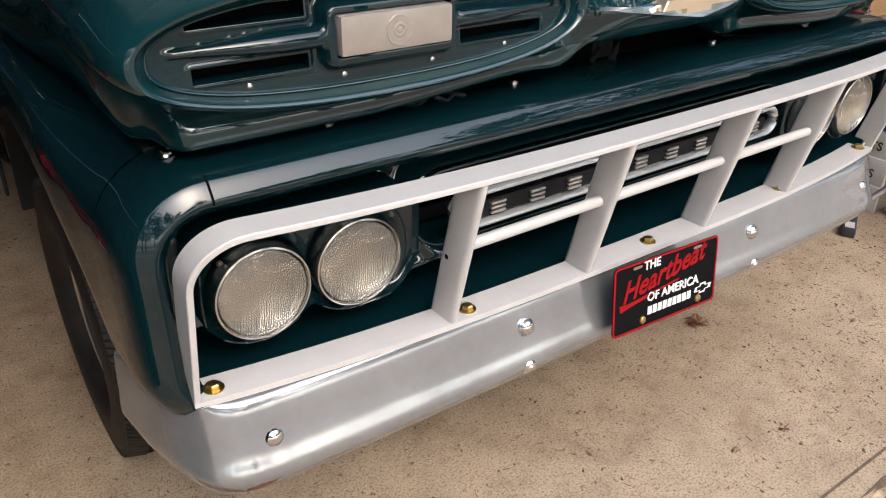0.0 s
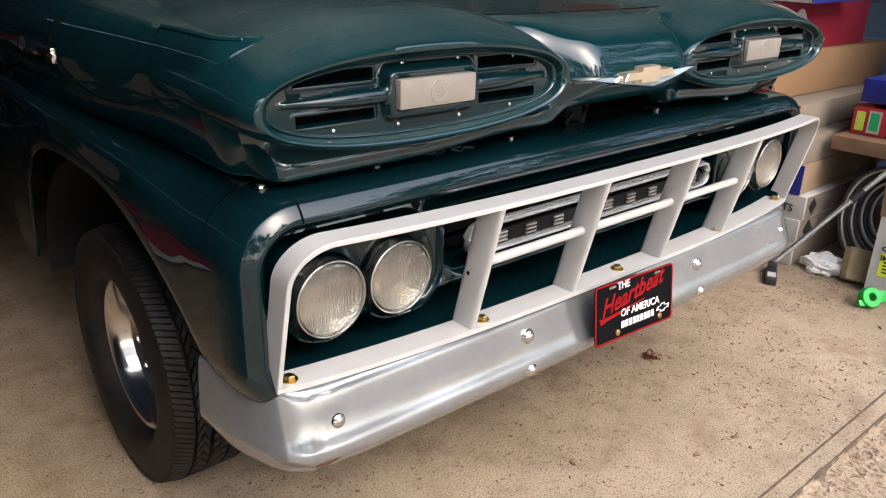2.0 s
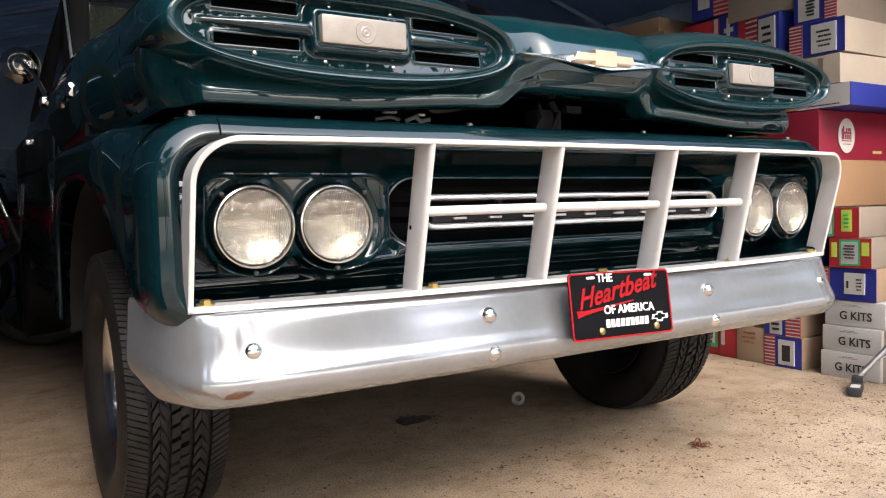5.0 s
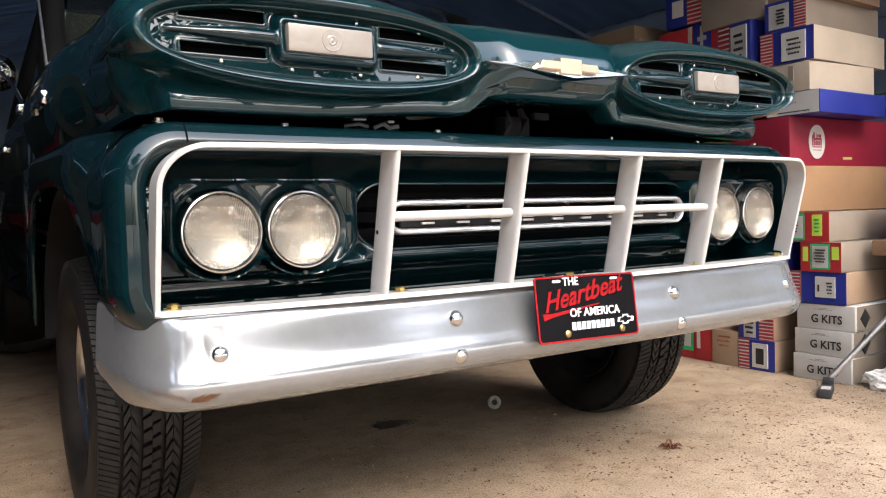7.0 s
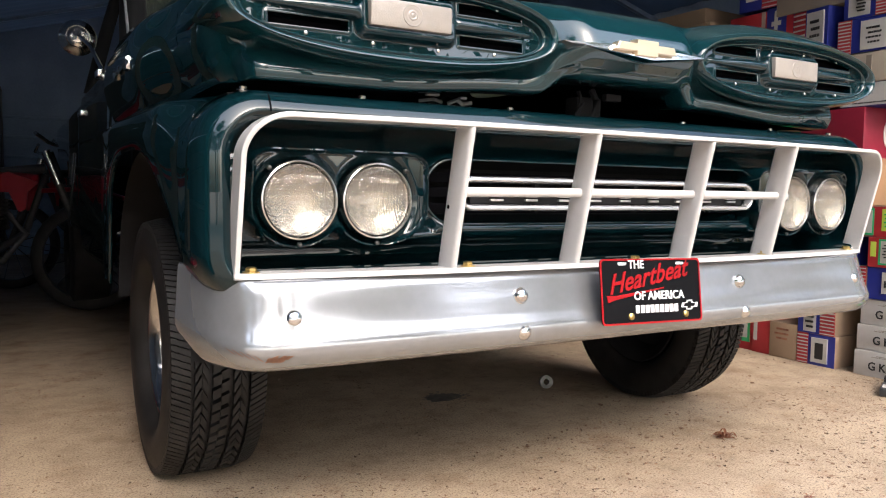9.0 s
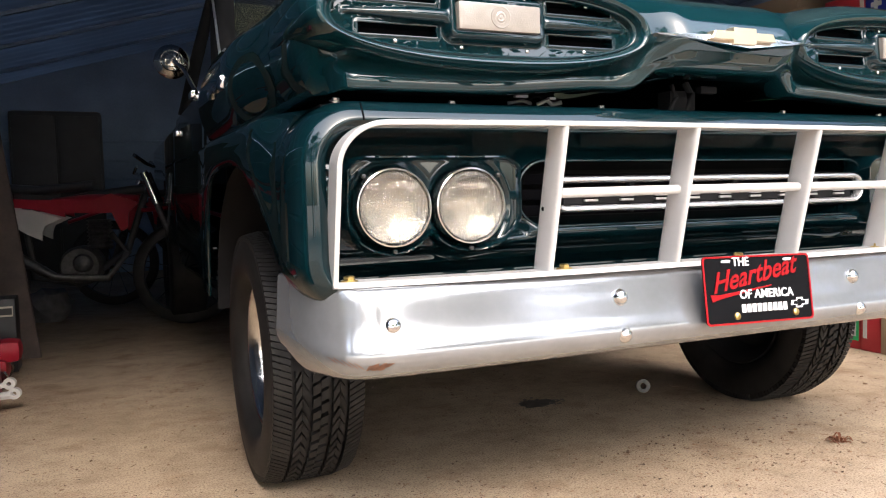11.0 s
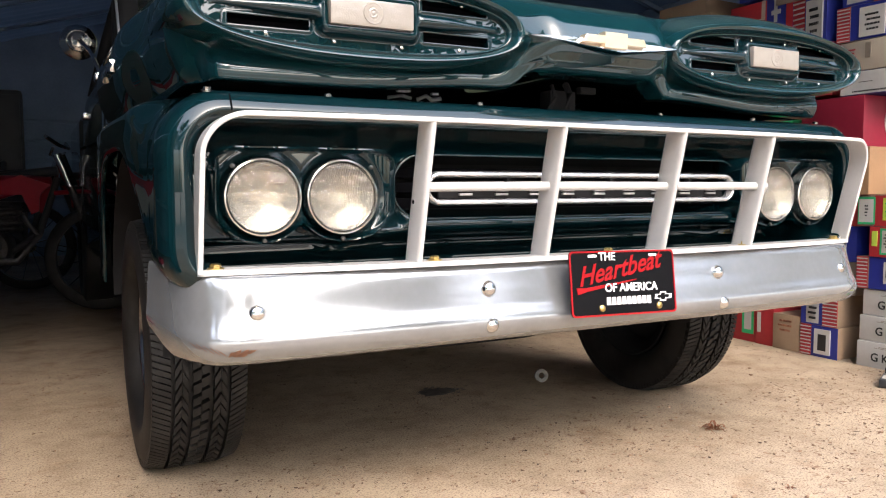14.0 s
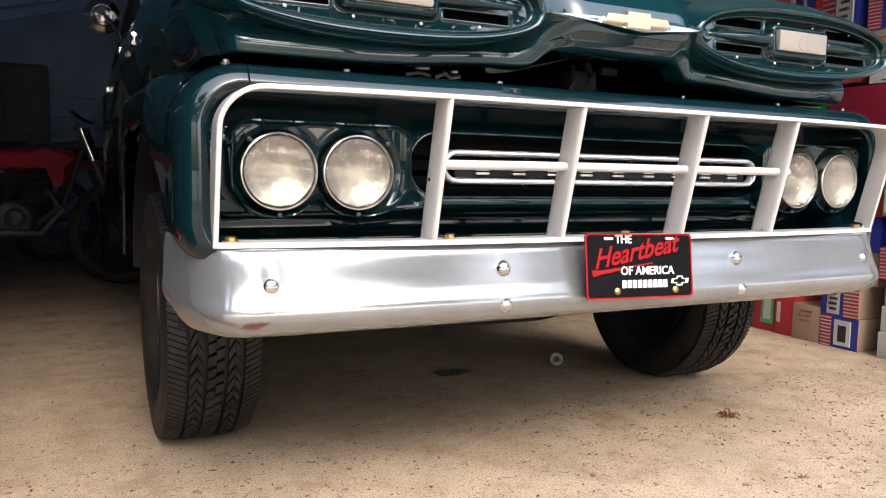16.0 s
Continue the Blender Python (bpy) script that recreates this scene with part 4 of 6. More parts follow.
def plate(truck):
    c = Vector((-0.007, -0.0475, 0.5475))
    m = Matrix.Translation(c) @ Matrix.Rotation(radians(-2.2), 4, "Z") @ Matrix.Rotation(radians(1.0), 4, "Y") @ Matrix.Rotation(radians(90 - 8), 4, "X")
    w, h = 0.1525, 0.0755

    def rounded(w, h, r, k=5):
        out = []
        for sx, sy, a0 in ((1, 1, 0), (-1, 1, 90), (-1, -1, 180), (1, -1, 270)):
            for i in range(k + 1):
                a = radians(a0 + 90 * i / k)
                out.append((sx * (w - r) + r * math.cos(a), sy * (h - r) + r * math.sin(a)))
        return out

    bm = bmesh.new()
    loft(bm, [[m @ Vector((x, y, z)) for x, y in rounded(w, h, 0.01)] for z in (-0.001, 0.001)], True, True)
    ob = part("front_plate", bm, P_BLACK, truck, "black novelty plate with a red border and slogan")
    bm = bmesh.new()
    loft(bm, [[m @ Vector((x, y, z)) for x, y in rounded(a, b, r)] for a, b, r, z in ((w, h, 0.01, 0.0005), (w, h, 0.01, 0.0026), (w - 0.004, h - 0.004, 0.008, 0.0026), (w - 0.004, h - 0.004, 0.008, 0.0005))], True)
    part("border", bm, P_RED, ob, "raised red border")
    words("slogan_small", "THE", 0.027, m @ pose(-0.047, 0.0615, 0.002), P_WHITE, ob, width=0.95, bold=0.0004)
    words("slogan_script", "Heartbeat", 0.062, m @ pose(-0.014, 0.0325, 0.0022, 0, 0, 9.5), P_RED, ob, shear=0.5, width=0.95, bold=0.001)
    bm = bmesh.new()
    loft(bm, [[m @ Vector((x, y, z)) for x, y in ((-0.133, -0.024), (-0.11, -0.018), (0.035, 0.0055), (0.036, 0.008), (-0.11, -0.009), (-0.137, -0.008))] for z in (0.001, 0.0027)], True, True)
    part("underline", bm, P_RED, ob, "red underline stroke")
    words("slogan_end", "OF AMERICA", 0.0275, m @ pose(0.02, -0.0115, 0.002), P_WHITE, ob, width=0.98, bold=0.0004)
    # the maker's name and badge as plain shapes
    bm = bmesh.new()
    for k in range(9):
        x = -0.053 + 0.0148 * k
        loft(bm, [[m @ Vector((u, v, z)) for u, v in ((x, -0.0505), (x + 0.0112, -0.0505), (x + 0.0112, -0.0325), (x, -0.0325))] for z in (0.001, 0.0018)], True, True)
    part("name_bar", bm, P_WHITE, ob, "plain white bar")
    bm = bmesh.new()
    sh = [(-0.03, -0.006), (-0.01, -0.006), (-0.012, -0.012), (0.01, -0.012), (0.012, -0.006), (0.03, -0.006), (0.033, 0.005), (0.013, 0.005), (0.012, 0.011), (-0.008, 0.011), (-0.01, 0.005), (-0.026, 0.005)]
    loft(bm, [[m @ Vector((0.113 + x * k * 0.85, -0.036 + y * k, z)) for x, y in sh] for k, z in ((1, 0.001), (1, 0.002), (0.72, 0.002), (0.72, 0.001))], True)
    part("badge_outline", bm, P_WHITE, ob, "white outlined badge")
    for x in (-0.088, 0.088):
        bm = bmesh.new()
        loft(bm, [[m @ Vector((x + u * 0.013, 0.064 + v * 0.0035, z)) for u, v in oval(1, 1, 0, 14, 4)] for z in (0.0011, 0.0019)], True, True)
        part("slot", bm, STEEL, ob, "bare metal mounting slot")
    for x in (-0.068, 0.1):
        bm = bmesh.new()
        p = m @ Vector((x, -0.0575, 0.001))
        lathe(bm, [(0.0085, 0), (0.008, 0.003), (0.005, 0.005), (0.0003, 0.0055)], p, m.to_3x3() @ Vector((0, 0, 1)), 14)
        part("plate_bolt", bm, BRASS, ob, "brassy bolt head")


def wheel(truck, x, y, s, r=0.352, w=0.235, tread=True, name="wheel"):
    """A wheel on its hub at x (middle of the tyre); s: the side that faces outward."""
    c = Vector((x, y, r - 0.004))
    ax = Vector((s, 0, 0))
    bm = bmesh.new()
    rim = [(0.0003, 0.04), (0.03, 0.041), (0.042, 0.038), (0.045, 0.03), (0.06, 0.027), (0.09, 0.016), (0.12, 0.012), (0.15, 0.018), (0.168, 0.026), (0.176, 0.05), (0.18, 0.062), (0.188, 0.075), (0.198, 0.082), (0.207, 0.083), (0.212, 0.08), (0.212, 0.06), (0.19, -0.09), (0.21, -0.1), (0.205, -0.103), (0.17, -0.08), (0.15, -0.02), (0.03, -0.02)]
    lathe(bm, rim, c, ax, 64)
    for k, f in enumerate(bm.faces):
        f.material_index = 1 if k // 64 >= 15 else 0
    hub = part(name, bm, [RIM, UNDER], truck, "polished steel wheel with a bright rim", smooth=40)
    bm = bmesh.new()
    hw = w / 2
    prof = [(0.205, hw * 0.66), (0.213, hw * 0.78), (0.225, hw * 0.93), (0.245, hw * 1.02), (0.27, hw * 1.04), (0.295, hw * 1.025), (0.317, hw * 0.98), (0.332, hw * 0.92), (0.339, hw * 0.85), (r - 0.016, hw * 0.8), (r - 0.016, hw * 0.5), (r - 0.016, 0)]
    prof = prof + [(a, -b) for a, b in reversed(prof[:-1])]
    lathe(bm, prof, c, ax, 96)
    part("tyre", bm, RUBBER, hub, "black rubber tyre", smooth=35)
    if not tread:
        return
    for k in range(6):
        a = 2 * math.pi * k / 6
        bm = bmesh.new()
        lathe(bm, [(0.011, 0.0), (0.011, 0.014), (0.008, 0.02), (0.0003, 0.021)], c + Vector((s * 0.024, 0.075 * math.cos(a), 0.075 * math.sin(a))), ax, 6)
        part("lug_nut", bm, CHROME, hub)
    bm = bmesh.new()
    q = ax.to_track_quat("Z", "Y")
    count = 66

    def at(a, u, h):
        rr = r - 0.0085 + h - 0.020 * max(0.0, abs(u) / hw - 0.6) ** 2 * 4
        return c + q @ Vector((rr * math.cos(a), rr * math.sin(a), u))

    da = 2 * math.pi / count
    for k in range(count):
        a0 = k * da
        for u0, u1, sk, ph in ((-0.97, -0.61, 0.5, 0.0), (-0.97, -0.61, 0.5, 0.5), (-0.53, -0.4, -0.8, 0.35), (-0.39, -0.26, 0.8, 0.35), (-0.17, -0.005, 0.25, 0.2), (0.005, 0.17, 0.25, 0.7), (0.26, 0.39, -0.8, 0.4), (0.4, 0.53, 0.8, 0.4), (0.61, 0.97, -0.5, 0.3), (0.61, 0.97, -0.5, 0.8)):
            pa = a0 + ph * da
            g = (0.42 if abs(u0 + u1) > 1 else 0.74 + 0.08 * math.sin(k * 2.3)) * da
            rows = []
            for h, k2 in ((-0.009, 1.0), (0.0085, 0.95)):
                rows.append([at(pa + sk * da * 0.5 + (g * (1 - k2)) / 2, u0 * hw, h), at(pa - sk * da * 0.5 + (g * (1 - k2)) / 2, u1 * hw, h), at(pa - sk * da * 0.5 + g * k2, u1 * hw, h), at(pa + sk * da * 0.5 + g * k2, u0 * hw, h)])
            loft(bm, rows, True)
            bm.faces.new([bm.verts.new(p) for p in rows[1]])
    part("tread", bm, RUBBER, hub, "worn all-terrain tread blocks", smooth=20)


def cab(truck):
    bm = bmesh.new()
    # cowl, door sides, roof as sections along the truck
    def section(y, base, belt, top, wb, wt):
        return [(-0.985, y, base), (-1.005, y, (base + belt) / 2), (-wb, y, belt), (-wt, y, top), (0, y, top + 0.04), (wt, y, top), (wb, y, belt), (1.005, y, (base + belt) / 2), (0.985, y, base)]
    loft(bm, [section(1.49, 0.5, 1.2, 1.25, 0.985, 0.9), section(1.56, 0.5, 1.22, 1.3, 0.985, 0.9)], False)
    part("cowl", bm, PAINT, truck, "teal cowl panel", smooth=40)
    bm = bmesh.new()
    box(bm, (-0.93, 1.5, 0.5), (0.93, 1.54, 1.235), 0.004)
    part("firewall", bm, UNDER, truck, "black engine bay firewall")
    for s in (-1, 1):
        bm = bmesh.new()
        loft(bm, [[(s * x, y, z) for x, z in ((0.97, 0.46), (1.0, 0.5), (1.008, 0.8), (1.0, 1.1), (0.985, 1.2), (0.95, 1.235))] for y in (1.57, 2.0, 2.5, 2.72)], False)
        bmesh.ops.solidify(bm, geom=bm.faces[:], thickness=0.02)
        door = part("cab_door", bm, PAINT, truck, "glossy teal cab door", smooth=40)
        # pillar in underbody black: its shade put into the colour
        bm = bmesh.new()
        tube(bm, [(s * 0.925, 1.5, 1.2), (s * 0.912, 1.58, 1.42), (s * 0.89, 1.7, 1.68), (s * 0.83, 1.9, 1.78), (s * 0.8, 2.6, 1.8), (s * 0.88, 2.68, 1.5), (s * 0.95, 2.7, 1.22)], [0.044, 0.044, 0.042, 0.03, 0.026, 0.03, 0.03], 12)
        part("pillar", bm, UNDER, door, "teal door pillar blackened for the shade on it")
        bm = bmesh.new()
        box(bm, (s * 1.003 - 0.012, 2.45, 1.1), (s * 1.003 + 0.02, 2.6, 1.125), 0.006)
        part("door_handle", bm, CHROME, door, "chrome door handle")
    bm = bmesh.new()
    loft(bm, [[(x, y + 0.08 * (x / 0.85) ** 2, z) for x in [-w + 2 * w * i / 12 for i in range(13)]] for y, z, w in ((1.44, 1.275, 0.9), (1.54, 1.5, 0.86), (1.68, 1.76, 0.8))], False)
    bmesh.ops.solidify(bm, geom=bm.faces[:], thickness=0.005)
    glass = part("windshield", bm, PANE, truck, "clear curved windshield")
    glass.visible_shadow = False
    bm = bmesh.new()
    loft(bm, [[(x, y, z + 0.05 * (1 - (x / 0.8) ** 2)) for x in [-0.82 + 1.64 * i / 10 for i in range(11)]] for y, z in ((1.8, 1.77), (1.95, 1.81), (2.4, 1.82), (2.66, 1.78))], False)
    bmesh.ops.solidify(bm, geom=bm.faces[:], thickness=0.02)
    part("cab_roof", bm, PAINT, truck, "teal cab roof")
    # pale panel added behind the glass to lend the windshield its light green
    bm = bmesh.new()
    box(bm, (-0.77, 2.6, 1.15), (0.77, 2.64, 1.77), 0.02)
    part("cab_back", bm, PALE_GREEN, truck, "pale green panel added inside the cab")
    bm = bmesh.new()
    box(bm, (-0.75, 2.2, 0.72), (0.75, 2.62, 1.28), 0.06)
    part("bench_seat", bm, DARK, truck, "dark bench seat")
    bm = bmesh.new()
    for s in (-1, 1):
        box(bm, (s * 0.94 - 0.03, 2.78, 0.55), (s * 0.94 + 0.03, 4.9, 1.2), 0.02)
    box(bm, (-0.95, 4.87, 0.55), (0.95, 4.92, 1.2), 0.01)
    box(bm, (-0.93, 2.78, 0.55), (0.93, 4.9, 0.62))
    part("cargo_bed", bm, PAINT, truck, "teal cargo bed")
    # mirror on its arm, aerial
    bm = bmesh.new()
    lathe(bm, [(0.0003, -0.03), (0.02, -0.029), (0.045, -0.02), (0.068, -0.006), (0.076, 0.004), (0.077, 0.01), (0.072, 0.012), (0.0003, 0.012)], (-1.028, 2.34, 1.42), (0.1, 1, -0.02), 32)
    lathe(bm, [(0.05, -0.021), (0.047, -0.026), (0.043, -0.022), (0.03, -0.027), (0.027, -0.034), (0.012, -0.036), (0.0003, -0.04)], (-1.028, 2.34, 1.42), (0.1, 1, -0.02), 24)
    mir = part("side_mirror", bm, STEEL, truck, "round chrome side mirror")
    bm = bmesh.new()
    tube(bm, [(-1.025, 2.3, 1.42), (-0.99, 2.2, 1.36), (-0.975, 2.08, 1.285), (-0.965, 2.03, 1.245)], 0.009, 8)
    box(bm, (-0.99, 1.98, 1.215), (-0.945, 2.08, 1.245), 0.006)
    part("mirror_arm", bm, CHROME, mir, "chrome mirror arm")
    bm = bmesh.new()
    tube(bm, [(-0.95, 1.386, 1.235), (-0.95, 1.56, 1.56), (-0.95, 1.75, 1.92)], [0.005, 0.004, 0.002], 6)
    lathe(bm, [(0.016, 0), (0.014, 0.012), (0.006, 0.02)], (-0.95, 1.38, 1.222), (0, 0.3, 1), 12)
    part("aerial", bm, SATIN, truck, "thin chrome radio aerial")


def underbody(truck):
    bm = bmesh.new()
    for s in (-1, 1):
        box(bm, (s * 0.42 - 0.035, 0.12, 0.44), (s * 0.42 + 0.035, 4.9, 0.58), 0.01)
    box(bm, (-0.5, 0.35, 0.4), (0.5, 0.47, 0.52), 0.02)
    part("chassis", bm, UNDER, truck, "black chassis rails")
    bm = bmesh.new()
    box(bm, (-0.92, 0.3, 0.58), (0.92, 0.36, 0.95), 0.01)
    box(bm, (-0.93, 0.2, 0.955), (0.93, 1.45, 0.965), 0.0)
    part("radiator_support", bm, UNDER, truck, "black radiator support")
    bm = bmesh.new()
    tube(bm, [(-0.76, 0.83, 0.34), (-0.5, 0.83, 0.33), (0.5, 0.83, 0.33), (0.76, 0.83, 0.34)], 0.045, 12)
    tube(bm, [(-0.7, 0.95, 0.3), (0.7, 0.95, 0.3)], 0.015, 8)
    part("front_axle", bm, UNDER, truck, "black front axle")
    bm = bmesh.new()
    box(bm, (-0.25, 0.6, 0.28), (0.25, 1.3, 0.6), 0.06)
    part("oil_pan", bm, UNDER, truck, "black engine sump")
    bm = bmesh.new()
    tube(bm, [(-0.97, 4.15, 0.34), (0.97, 4.15, 0.34)], 0.05, 10)
    part("rear_axle", bm, UNDER, truck)
    # latch hardware in the gap below the hood
    bm = bmesh.new()
    box(bm, (-0.05, 0.19, 0.968), (0.03, 0.24, 1.02), 0.006)
    tube(bm, [(-0.06, 0.18, 0.97), (-0.05, 0.17, 1.0), (-0.055, 0.18, 1.03)], 0.006, 8)
    tube(bm, [(-0.012, 0.17, 0.97), (-0.01, 0.165, 1.01), (-0.012, 0.18, 1.035)], 0.009, 8)
    box(bm, (0.03, 0.17, 1.012), (0.08, 0.19, 1.03), 0.003)
    part("hood_latch", bm, UNDER, truck, "dark steel hood latch")
    bm = bmesh.new()
    tube(bm, [(-0.5, 0.2, 0.978), (-0.47, 0.185, 0.982), (-0.44, 0.2, 0.979)], 0.004, 6)
    tube(bm, [(-0.43, 0.19, 0.975), (-0.41, 0.18, 0.984), (-0.39, 0.19, 0.976), (-0.37, 0.18, 0.98)], 0.005, 6)
    part("wire_clip", bm, SATIN, truck, "bright metal clip")


def pickup():
    truck = thing("pickup_truck", (0, 2.0, 0), "glossy deep teal vintage pickup truck parked nose out in a garage", "truck")
    hood(truck)
    front_frame(truck)
    for s in (-1, 1):
        fender(truck, s)
        side_emblem(truck, s)
        headlights(truck, s)
        wheel(truck, s * 0.877, 0.83, s, r=0.349, w=0.236)
        wheel(truck, s * 0.85, 4.15, s, tread=False, name="rear_wheel")
    grille_panel(truck)
    bumper(truck)
    guard(truck)
    plate(truck)
    cab(truck)
    underbody(truck)
    return truck


building()
pickup()


# ---- things in the garage ----
def dashes(u0, u1, length, seed):
    """Breaks a bar of print into short plain dashes."""
    rnd, out, u = random.Random(seed), [], u0
    while u < u1 - 0.002 / length:
        w = rnd.uniform(0.005, 0.016) / length
        out.append((u, min(u1, u + w)))
        u += w + 0.0025 / length
    return out or [(u0, u1)]


def carton(name, lo, hi, body, label, category="box", end=(), side=(), turn=0.0, group="stacked boxes"):
    """A box whose end faces the truck (towards -x) and whose long side faces the doorway (-y). end, side: printed panels
    (name, u0, u1, v0, v1, material) in fractions of the face, u from the far edge to the near one on the end."""
    lo, hi = Vector(lo), Vector(hi)
    c = Vector(((lo.x + hi.x) / 2, (lo.y + hi.y) / 2, lo.z))
    m = Matrix.Translation(c) @ Matrix.Rotation(radians(turn), 4, "Z")
    sx, sy, sz = hi - lo
    th = thing(name, m, label, category, group)
    bm = bmesh.new()
    box(bm, (-sx / 2, -sy / 2, 0), (sx / 2, sy / 2, sz), min(0.004, sz * 0.05), 0, m)
    part("carton_body", bm, body, th, smooth=30)
    for k, (n, u0, u1, v0, v1, mat) in enumerate(end):
        bm = bmesh.new()
        d = 0.0012 + 0.0006 * k
        for a, b in dashes(u0, u1, sy, k) if n == "print_bar" else ((u0, u1),):
            box(bm, (-sx / 2 - d, sy / 2 - b * sy, v0 * sz), (-sx / 2 + 0.0005, sy / 2 - a * sy, v1 * sz), 0, 0, m)
        part(n, bm, mat, th, "printed panel" if n == "print" else "")
    for k, (n, u0, u1, v0, v1, mat) in enumerate(side):
        bm = bmesh.new()
        d = 0.0012 + 0.0006 * k
        box(bm, (-sx / 2 + u0 * sx, -sy / 2 - d, v0 * sz), (-sx / 2 + u1 * sx, -sy / 2 + 0.0005, v1 * sz), 0, 0, m)
        part(n, bm, mat, th, "printed panel" if n == "print" else "")
    return th


def on_end(x, y, z):
    """Pose of lettering on a box end that faces -x; the text runs towards -y."""
    return Matrix.Translation((x, y, z)) @ Matrix(((0, 0, -1, 0), (-1, 0, 0, 0), (0, 1, 0, 0), (0, 0, 0, 1)))


def stripes(u0, u1, v0, v1, n, base=C_RED, line=C_WHITE):
    out = [("print", u0, u1, v0, v1, base)]
    for i in range(n):
        a = v0 + (v1 - v0) * (i + 0.25) / n
        out.append(("stripe", u0 + 0.01, u1 - 0.01, a, a + (v1 - v0) * 0.28 / n, line))
    return out


def bars(u0, u1, v0, v1, n, mat=INK):
    """Rows of unreadable print as plain bars."""
    return [("print_bar", u0 + (0.0 if i % 2 else (u1 - u0) * 0.12), u1 - (0.0 if i % 3 else (u1 - u0) * 0.1), v0 + (v1 - v0) * (i + 0.2) / n, v0 + (v1 - v0) * (i + 0.62) / n, mat) for i in range(n)]


def boxes():
    XE = 1.95
    # three grey kit boxes on the floor
    for i, (y0, dx) in enumerate(((0.41, -0.015), (0.40, -0.005), (0.40, 0.005))):
        z = 0.112 * i
        th = carton("kit_box", (XE + dx, y0, z), (XE + 0.82, y0 + 0.262, z + 0.11), C_WHITE, "white lidded kit box with black lettering, stacked on others", "box", turn=(0.8, -0.6, 0.4)[i],
                    end=[("print_bar", 0.3, 0.62, 0.78, 0.8, CARD_GREY), ("print_bar", 0.38, 0.55, 0.83, 0.85, CARD_GREY)],
                    side=[("print", 0.02, 0.98, 0.03, 0.97, CARD_GREY)])
        words("lettering", "G KITS", 0.05, on_end(XE + dx - 0.004, y0 + 0.12, z + 0.045), INK, th, width=0.95, bold=0.0008)
        bm = bmesh.new()
        loft(bm, [[(XE + 0.085 + u, y0 - d, z + 0.055 + v) for u, v in ((-0.04, 0), (0, -0.042), (0.04, 0), (0, 0.042))] for d in (0.0, 0.005)], True, True)
        part("diamond", bm, INK, th, "dark diamond print")
    # the near column above them
    carton("model_train_box", (XE, 0.442, 0.338), (XE + 1.05, 0.70, 0.476), CARD, "brown box with a blue end and striped label", end=[("print", 0.22, 1, 0.0, 1, C_BLUE)] + stripes(0, 0.2, 0, 1, 9) + [("label", 0.48, 0.82, 0.2, 0.86, C_WHITE)] + bars(0.68, 0.78, 0.3, 0.72, 4) + bars(0.52, 0.56, 0.28, 0.8, 1), turn=1.2)
    carton("model_train_box", (XE - 0.01, 0.436, 0.478), (XE + 0.95, 0.622, 0.606), CARD_GREY, "grey box with a red end and green label", end=[("print", 0, 1, 0, 1, C_RED), ("label", 0.25, 0.74, 0.08, 0.95, C_GREEN), ("label", 0.3, 0.69, 0.14, 0.88, C_WHITE), ("label", 0.78, 0.95, 0.42, 0.86, C_LIME), ("label", 0.06, 0.19, 0.35, 0.85, C_LIME)] + bars(0.35, 0.62, 0.3, 0.8, 5), turn=-1)
    carton("model_train_box", (XE, 0.508, 0.608), (XE + 0.95, 0.7, 0.738), CARD_GREY, "grey box with a red end and white label", end=[("print", 0.4, 1, 0, 1, C_RED), ("label", 0.02, 0.42, 0.05, 0.95, C_GREEN), ("label", 0.04, 0.38, 0.12, 0.88, C_WHITE), ("label", 0.6, 0.84, 0.2, 0.92, C_LIME)] + bars(0.18, 0.26, 0.3, 0.72, 4) + bars(0.66, 0.78, 0.3, 0.82, 4, C_GREEN), turn=0.5)
    carton("shipping_carton", (XE - 0.01, 0.625, 0.742), (XE + 1.15, 1.05, 0.948), CARD_ORANGE, "plain orange-brown corrugated carton", "carton", turn=-1.5)
    red = carton("model_train_box", (XE + 0.0, 0.664, 0.95), (XE + 0.9, 0.98, 1.172), C_DEEP, "large glossy crimson box with a round emblem", turn=-2, side=[("print", 0.45, 0.53, 0.14, 0.2, C_OLIVE)])
    m = Matrix.Translation((XE + 0.19, 0.6705, 1.06)) @ Matrix.Rotation(radians(-2), 4, "Z")
    bm = bmesh.new()
    loft(bm, [[m @ Vector((u, -d, v)) for u, v in oval(0.062, 0.078, 0, 32)] for d in (0.0, 0.003)], True, True)
    rd = part("roundel", bm, C_WHITE, red, "white round emblem")
    bm = bmesh.new()
    for u0, u1, v0, v1 in ((-0.038, -0.03, -0.018, 0.03), (-0.026, -0.019, -0.018, 0.012), (-0.026, 0.024, 0.008, 0.018), (-0.03, -0.02, 0.018, 0.042), (-0.005, 0.003, 0.018, 0.034), (0.01, 0.03, 0.02, 0.034), (0.026, 0.034, -0.018, 0.02), (-0.036, 0.036, -0.026, -0.021), (-0.013, -0.004, -0.017, 0.006), (0.0, 0.009, -0.017, 0.006), (0.013, 0.022, -0.017, 0.006), (-0.03, -0.01, -0.04, -0.036), (-0.004, 0.014, -0.04, -0.036), (0.018, 0.03, -0.04, -0.036)):
        box(bm, (u0, -0.0042, v0), (u1, -0.002, v1), 0, 0, m)
    part("emblem_print", bm, C_DEEP, red, "plain crimson blocks")
    carton("model_train_box", (XE, 0.545, 1.174), (XE + 0.56, 0.8, 1.274), C_BLUE, "blue box with a white printed end", end=[("print", 0, 0.98, 0.02, 0.98, C_WHITE)] + bars(0.12, 0.9, 0.08, 0.22, 1) + bars(0.3, 0.6, 0.5, 0.56, 1), turn=1)
